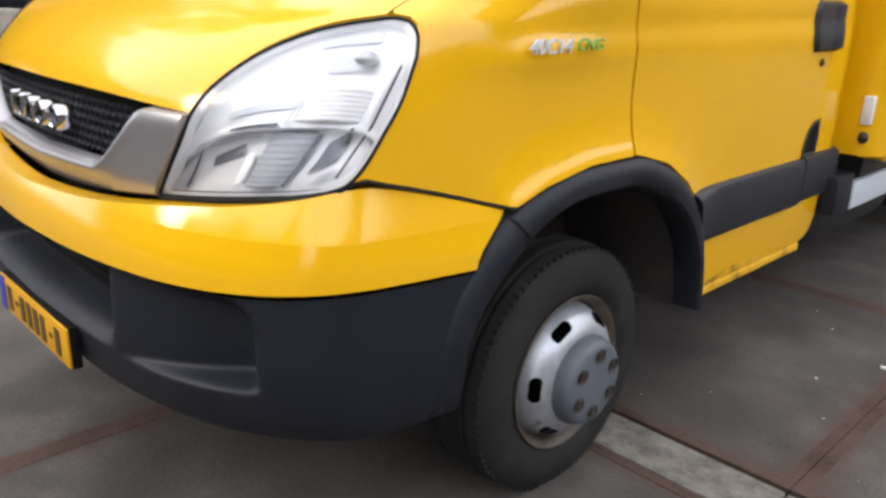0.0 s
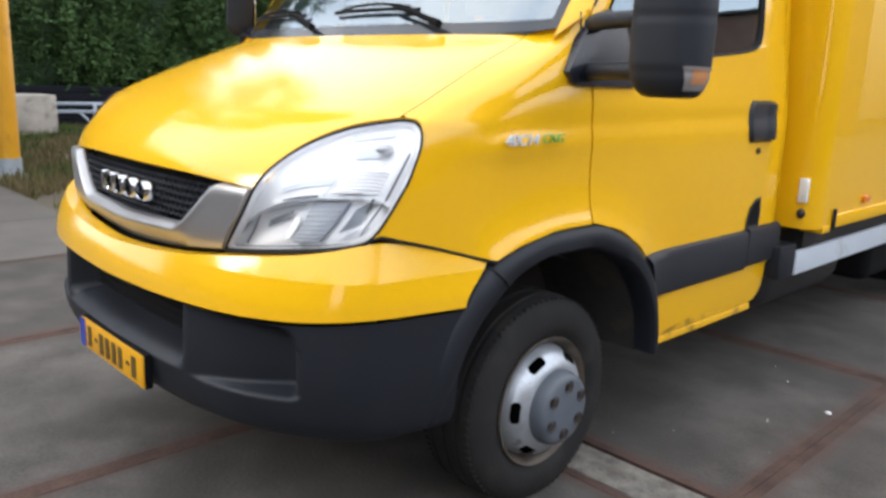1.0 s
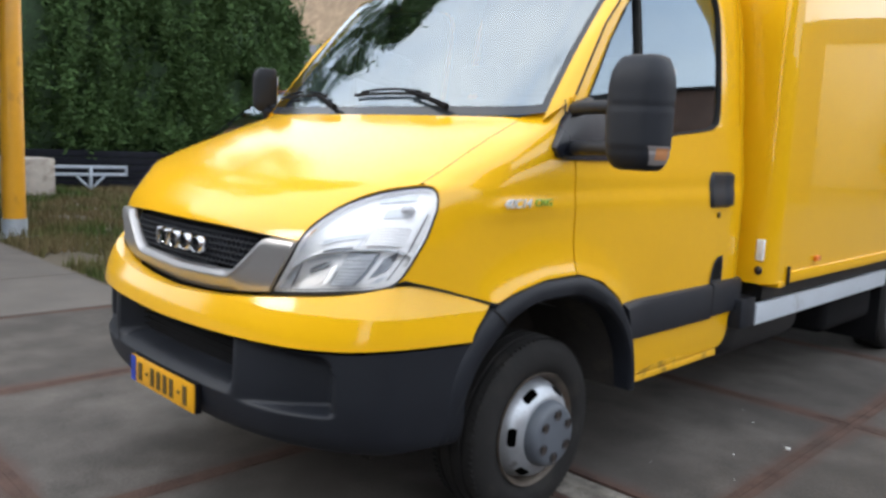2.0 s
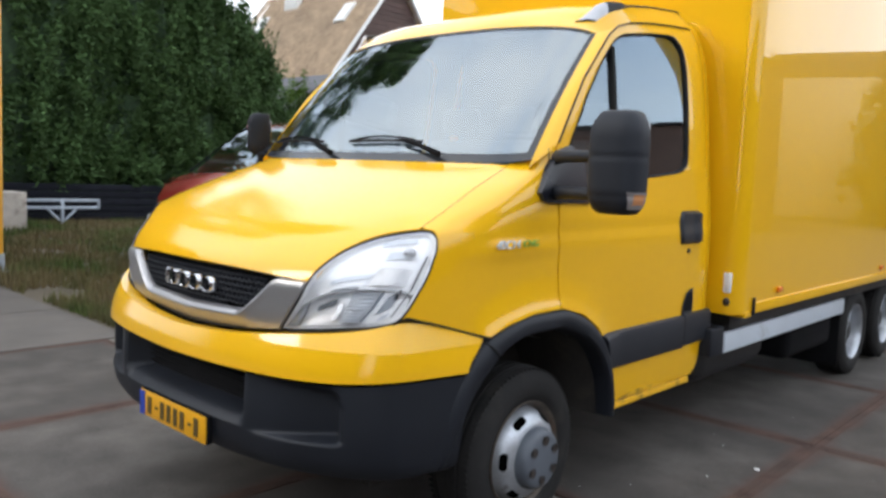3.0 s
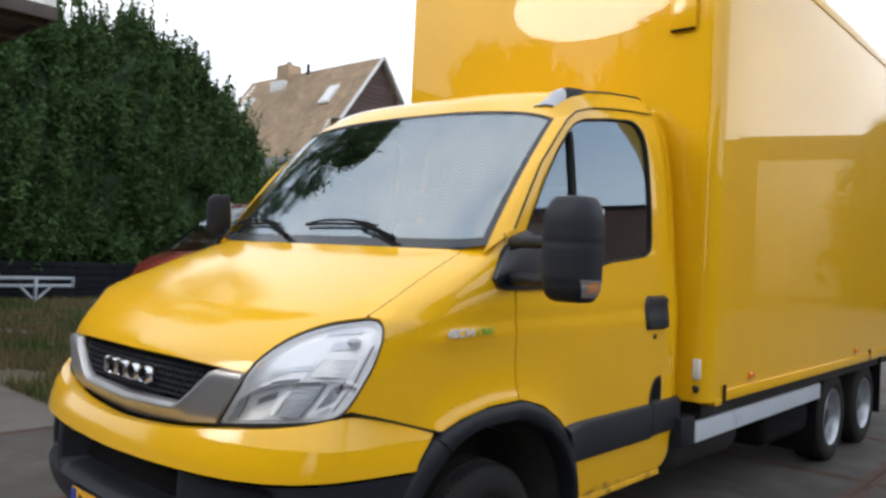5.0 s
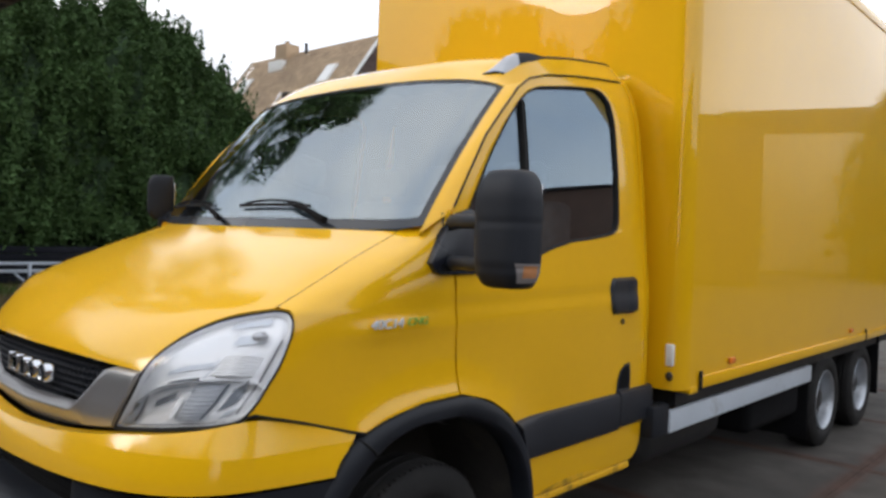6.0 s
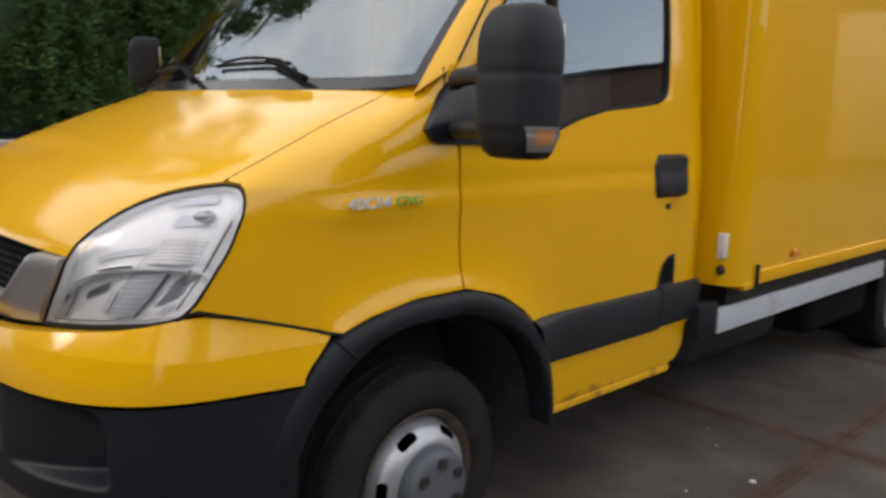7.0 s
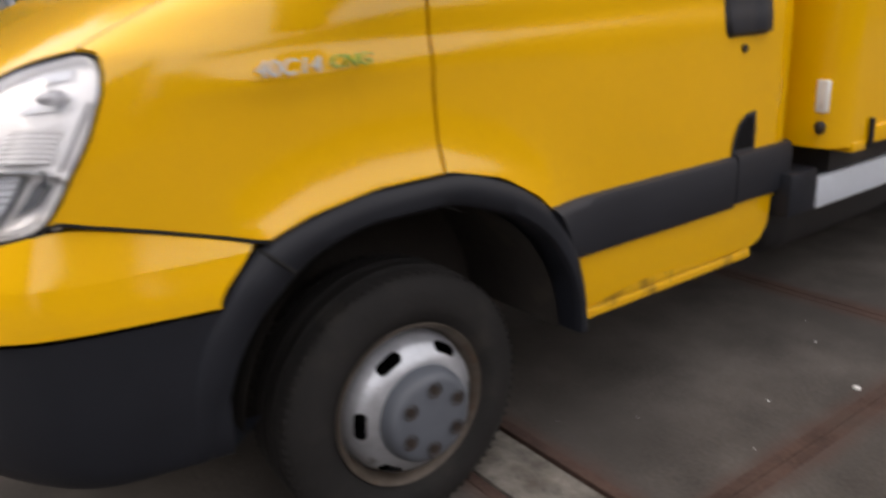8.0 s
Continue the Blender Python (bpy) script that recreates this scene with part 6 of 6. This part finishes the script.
house()
lean = thing("outbuilding", "low dark-roofed brick outbuilding beside the house", "building", at=(-20.5, 13.0, 0))
part("wall", boxm(-2.6, 2.2, -1.4, 1.6, 0, 2.7, 0.02), M_BRICK, lean)
bm = bmesh.new()
grid(bm, [[(x, y, z) for x in np.linspace(-2.9, 2.5, 9)] for y, z in ((-1.8, 2.45), (-1.8, 2.58), (1.2, 4.75), (1.9, 4.4), (1.9, 4.2), (1.2, 4.55), (-1.8, 2.45))])
part("roof", bm, M_SLATE, lean, "grey slate lean-to roof")
part("gable_wall", boxm(-2.6, -2.5, -1.4, 1.6, 2.7, 3.4, 0.01), M_PALEWALL, lean)
part("wall_lamp", boxm(-2.3, -2.1, -1.62, -1.5, 3.0, 3.35, 0.03), M_WHITE, lean)

# ---- red car ----
car = thing("car", "small red van-like car parked on the verge", "car", at=(-7.0, 4.9, 0))
secs = [(-2.12, 0.74, 0.48, 0.78, 0.0), (-2.06, 0.84, 0.32, 1.03, 0.0), (-1.96, 0.88, 0.28, 1.16, 0.0), (-1.82, 0.90, 0.27, 1.25, 0.0), (-1.6, 0.92, 0.26, 1.33, 0.0), (-1.3, 0.93, 0.26, 1.385, 0.0), (-0.9, 0.94, 0.26, 1.39, 0.0), (1.2, 0.94, 0.26, 1.38, 0.0), (2.2, 0.92, 0.30, 1.34, 0.0), (2.35, 0.87, 0.45, 1.2, 0.0)]
bm = bmesh.new()
P = []
for y, w, z0, z1, _ in secs:
    P.append([(w * 0.86, y, z0), (w, y, z0 + 0.12), (w * 1.01, y, (z0 + z1) / 2), (w * 0.97, y, z1 - 0.06), (w * 0.88, y, z1), (0, y, z1 + 0.035), (-w * 0.88, y, z1), (-w * 0.97, y, z1 - 0.06), (-w * 1.01, y, (z0 + z1) / 2), (-w, y, z0 + 0.12), (-w * 0.86, y, z0)])
V = grid(bm, P)
bm.faces.new(V[0])
bm.faces.new(V[-1][::-1])
part("body", bm, M_REDPAINT, car, angle=60)
bm = bmesh.new()
P = [[(s_ * w, y, z) for s_, w in ((1, w0), (1, w0 * 0.5), (1, 0), (-1, w0 * 0.5), (-1, w0))] for y, w0, z in ((-1.52, 0.85, 1.37), (-1.15, 0.81, 1.68), (-0.78, 0.77, 1.96), (-0.55, 0.75, 2.10))]
grid(bm, P)
part("windscreen", bm, M_WSCREEN, car)
bm = bmesh.new()
P = [[(s_ * w, y, z) for s_, w in ((1, w0), (1, w0 * 0.6), (1, 0), (-1, w0 * 0.6), (-1, w0))] for y, w0, z in ((-0.60, 0.77, 2.085), (-0.35, 0.79, 2.15), (0.6, 0.79, 2.20), (1.7, 0.78, 2.18), (2.2, 0.75, 2.10))]
grid(bm, P)
roof = part("roof", bm, M_REDPAINT, car)
for s_ in (1, -1):
    bm = bmesh.new()
    grid(bm, [[(s_ * 0.88, y0, 1.37), (s_ * 0.78, y1, 2.12)] for y0, y1 in ((-1.42, -0.60), (-0.5, -0.2), (0.5, 0.55), (1.4, 1.4), (2.2, 2.12))])
    part("side_window", bm, M_WSCREEN, car)
    part("pillar", tube(bmesh.new(), [(s_ * 0.87, -1.53, 1.36), (s_ * 0.815, -1.14, 1.68), (s_ * 0.775, -0.57, 2.10)], 0.016, 6), M_DARK, car)
    part("pillar", tube(bmesh.new(), [(s_ * 0.88, 0.35, 1.36), (s_ * 0.78, 0.40, 2.16)], 0.04, 6), M_REDPAINT, car)
    part("headlight", boxm(s_ * 0.48, s_ * 0.82, -2.07, -1.92, 0.80, 0.98, 0.03), M_CLEAR, car)
    for y in (-1.35, 1.45):
        bm = bmesh.new()
        lathe(bm, [(s_ * 0.68, 0.0005), (s_ * 0.68, 0.28), (s_ * 0.72, 0.305), (s_ * 0.83, 0.305), (s_ * 0.865, 0.28), (s_ * 0.868, 0.20), (s_ * 0.85, 0.19), (s_ * 0.84, 0.0005)], 28, Matrix.Translation((0, y, 0.305)))
        part("wheel", bm, M_RUBBER, car)
    part("door_mirror", boxm(s_ * 0.94, s_ * 1.10, -1.15, -1.03, 1.40, 1.58, 0.03), M_PLASTIC, car)
part("back_wall", boxm(-0.80, 0.80, 2.18, 2.22, 1.3, 2.10, 0.02), M_REDPAINT, car)
part("front_bumper", boxm(-0.80, 0.80, -2.17, -2.04, 0.36, 0.60, 0.04), M_PLASTIC, car)
part("car_grille", boxm(-0.40, 0.40, -2.14, -2.03, 0.74, 0.86, 0.02), M_DARK, car)
part("seat_row", boxm(-0.70, 0.70, 0.0, 0.3, 0.9, 1.70, 0.08, 3), M_SEAT, car)

# ---- posts, rail, block and bin by the verge ----
post = thing("yellow_post", "yellow painted steel post on a grey foot", "post", "posts under the canopy", at=(-8.0, 0.74, 0))
part("shaft", tube(bmesh.new(), [(0, 0, 0.24), (0, 0, 3.94)], 0.135, 24), M_POLE, post)
part("foot", tube(bmesh.new(), [(0, 0, 0.0), (0, 0, 0.24)], 0.148, 24), M_STEEL, post)
part("base_plate", boxm(-0.21, 0.21, -0.21, 0.21, 0.0, 0.025, 0.004), M_STEEL, post)
tagged(link("concrete_block", boxm(-14.9, -14.1, 2.3, 3.25, -0.02, 0.77, 0.03), M_BLOCK), "stained pale concrete block standing on grass", "block")
rail = thing("barrier_rail", "pale blue-grey steel rail on a braced leg", "barrier", at=(-15.6, 4.5, 0))
for z in (0.37, 0.54):
    part("bar", boxm(-0.03, 0.03, -1.1, 0.85, z - 0.035, z + 0.035, 0.008), M_STEEL, rail)
part("leg", boxm(-0.035, 0.035, -0.035, 0.035, -0.02, 0.54, 0.006), M_STEEL, rail)
for s_ in (1, -1):
    part("brace", tube(bmesh.new(), [(0, s_ * 0.04, 0.06), (0, s_ * 0.34, 0.36)], 0.03, 6), M_STEEL, rail)
part("end_bar", boxm(-0.03, 0.03, 0.79, 0.85, 0.335, 0.575, 0.006), M_STEEL, rail)

# low boards added for an unidentified dark band at the foot of the evergreens
M_BOARD = mat("blue_black_boards", (0.010, 0.011, 0.0155), spec=0.15, rough=0.85, vary=0.3, scale=5.0, bump=0.2, bump_scale=60.0, spread=0.2)
fence = thing("fence", "low blue-black boards added along the foot of the evergreens", "fence", at=(-16.2, 4.6, 0))
for k in range(5):
    part("post", boxm(-0.11, -0.03, -4.06 + 2.0 * k, -3.96 + 2.0 * k, -0.03, 0.92, 0.006), M_BOARD, fence)
for k in range(5):
    part("board", boxm(-0.03, 0.0, -4.1, 4.1, 0.04 + 0.175 * k, 0.205 + 0.175 * k, 0.004), M_BOARD, fence)

# ---- opposite side of the yard, mirrored in the paint and the glass ----
def hall(at, w, d, h, material, label, turn=0.0, band=0.25):
    b = thing("building", label, "building", at=at)
    b.rotation_euler = (0, 0, radians(turn))
    part("wall", boxm(-d / 2, d / 2, -w / 2, w / 2, 0, h, 0.03), material, b)
    part("roof", boxm(-d / 2 - 0.2, d / 2 + 0.2, -w / 2 - 0.2, w / 2 + 0.2, h, h + band, 0.03), M_DARKROOF, b)
    return b


hall((12.2, 50.8, 0), 17, 8, 8.3, M_PALEWALL, "long pale rendered building with a dark roof edge", turn=72, band=1.3)
hall((21.0, 8.0, 0), 16, 8, 3.6, M_BRICK, "low brown brick shed across the yard")
hall((16.0, -7.0, 0), 13, 8, 4.4, M_BRICK, "low brown brick building across the yard")
hall((18.1, 25.9, 0), 15, 6, 6.25, M_BRICK, "brown brick warehouse with a thin dark roof edge", turn=56, band=0.12)
# unseen bushes added to darken what the side window and door mirror
for k, (x, y, h_) in enumerate(((15.0, 14.0, 4.6), (16.0, 10.5, 2.3), (16.2, 4.5, 1.9))):
    tree((x, y, 0), h_, 3.0, 50 + k, n=6000, size=0.14, label="unseen low dark bush added across the yard", pointed=0.0, group="hedge bushes across the yard")
tree((6.4, 37.0, 0), 7.4, 2.8, 32, n=7000, size=0.18, label="dark evergreen tree across the yard", group="evergreens across the yard")
tree((3.2, 38.5, 0), 7.9, 2.8, 33, n=7000, size=0.18, label="dark evergreen tree across the yard", group="evergreens across the yard")
tree((-28.5, 4.7, 0), 30.5, 6.7, 21, n=32000, size=0.195, clear=6.0, pointed=0.3, material=M_LEAF2, core=False, sparse=True, label="tall loose-crowned broad-leaved tree behind the evergreens", group="")

for k, (x, y, h_) in enumerate(((9.0, 42.5, 9.2), (18.6, 42.0, 8.6))):
    tree((x, y, 0), h_, 2.7, 60 + k, n=4500, size=0.20, pointed=0.3, label="dark green tree in front of the pale building", group="trees by the pale building")

# trees behind the camera, mirrored in the box front and the bumper
for k, (x, h_) in enumerate(((-25, 13.6), (-21, 13.0), (-17, 9.8), (-13, 9.9), (-9, 12.9), (-5, 12.2), (-1, 12.8), (3.0, 12.2), (7.0, 12.9), (11, 11.8))):
    tree((x, -23.0 - 1.5 * (k % 2), 0), h_, 3.8, 40 + k, n=5000, size=0.20, pointed=0.1, label="dense green tree at the end of the yard", group="trees at the end of the yard")

# canopy carried by the yellow posts
canopy = thing("canopy", "flat canopy with weathered brown edge boards and pale parapet slats", "canopy")
part("canopy_deck", boxm(-14.6, -6.24, -6.4, 1.05, 3.94, 4.02, 0.01), M_DARKROOF, canopy)
for a_ in ((-14.63, -6.21, 1.05, 1.09, 3.88, 4.03), (-14.63, -6.21, -6.44, -6.40, 3.88, 4.03), (-6.24, -6.20, -6.40, 1.05, 3.88, 4.03), (-14.64, -14.60, -6.40, 1.05, 3.88, 4.03)):
    part("edge_board", boxm(*a_, 0.006), M_FASCIA, canopy, "weathered brown edge board")
for k in range(10):
    part("joist", boxm(-14.2 + 0.85 * k, -14.1 + 0.85 * k, -6.38, 1.04, 3.86, 3.94, 0.006), M_FASCIA, canopy)
for k in range(6):
    part("parapet_slat", boxm(-6.32 - 0.14 * k, -6.24 - 0.14 * k, 1.055, 1.08, 4.03, 4.33, 0.004), M_TRIMWHITE, canopy, "pale parapet slat")

# wheeled bin beside the post
waste = thing("wheeled_bin", "weathered grey plastic wheeled bin with rounded lid", "bin", at=(-9.05, -0.12, 0))
P = []
for z, hx, hy in ((0.22, 0.36, 0.46), (0.26, 0.40, 0.50), (0.60, 0.45, 0.57), (1.10, 0.50, 0.64), (1.16, 0.53, 0.67), (1.20, 0.53, 0.67)):
    P.append([(math.copysign(abs(math.cos(a)) ** 0.35, math.cos(a)) * hx, math.copysign(abs(math.sin(a)) ** 0.35, math.sin(a)) * hy, z) for a in np.linspace(0, 2 * math.pi, 49)])
bm = bmesh.new()
V = grid(bm, P)
bm.faces.new(V[0][:-1])
part("body", bm, M_BIN, waste, angle=30)
for k in range(5):
    part("rib", boxm(0.44, 0.50, -0.48 + 0.22 * k, -0.44 + 0.22 * k, 0.30, 1.12, 0.01), M_BIN, waste)
bm = bmesh.new()
grid(bm, [[(0.56 * math.cos(a), y, 1.20 + 0.42 * math.sin(a) * (1 - 0.12 * (abs(y) / 0.68) ** 4)) for a in np.linspace(-0.05, math.pi + 0.05, 20)] for y in np.linspace(-0.68, 0.68, 15)])
lid = part("lid", bm, M_BIN, waste)
for s_ in (1, -1):
    bm = bmesh.new()
    bm.faces.new([bm.verts.new((0.55 * math.cos(a), s_ * 0.675, 1.19 + 0.37 * math.sin(a))) for a in np.linspace(-0.05, math.pi + 0.05, 20)])
    part("lid_end", bm, M_BIN, lid)
    part("handle", tube(bmesh.new(), [(0.56, s_ * 0.30, 1.26), (0.62, s_ * 0.30, 1.27), (0.62, s_ * 0.12, 1.27), (0.56, s_ * 0.12, 1.26)], 0.018, 8), M_BIN, lid)
    for xw in (0.33, -0.33):
        bm = bmesh.new()
        bmesh.ops.create_cone(bm, cap_ends=True, segments=20, radius1=0.10, radius2=0.10, depth=0.05, matrix=Matrix.Translation((xw, s_ * 0.42, 0.10)) @ pose(0, 0, 0, 90, 0, 0))
        part("castor", bm, M_RUBBER, waste)
# two thinner poles behind
for x, y, r, m_, lab in ((-10.5, 0.64, 0.12, M_POLE, "slim yellow painted steel post on concrete"), (-10.2, 0.82, 0.065, M_STEEL, "slim grey steel pole standing on concrete")):
    p_ = thing("post", lab, "post", "posts under the canopy", at=(x, y, 0))
    part("shaft", tube(bmesh.new(), [(0, 0, 0), (0, 0, 3.90)], r, 16), m_, p_)
    part("cap", tube(bmesh.new(), [(0, 0, 3.90), (0, 0, 3.94)], r * 1.1, 16), m_, p_)
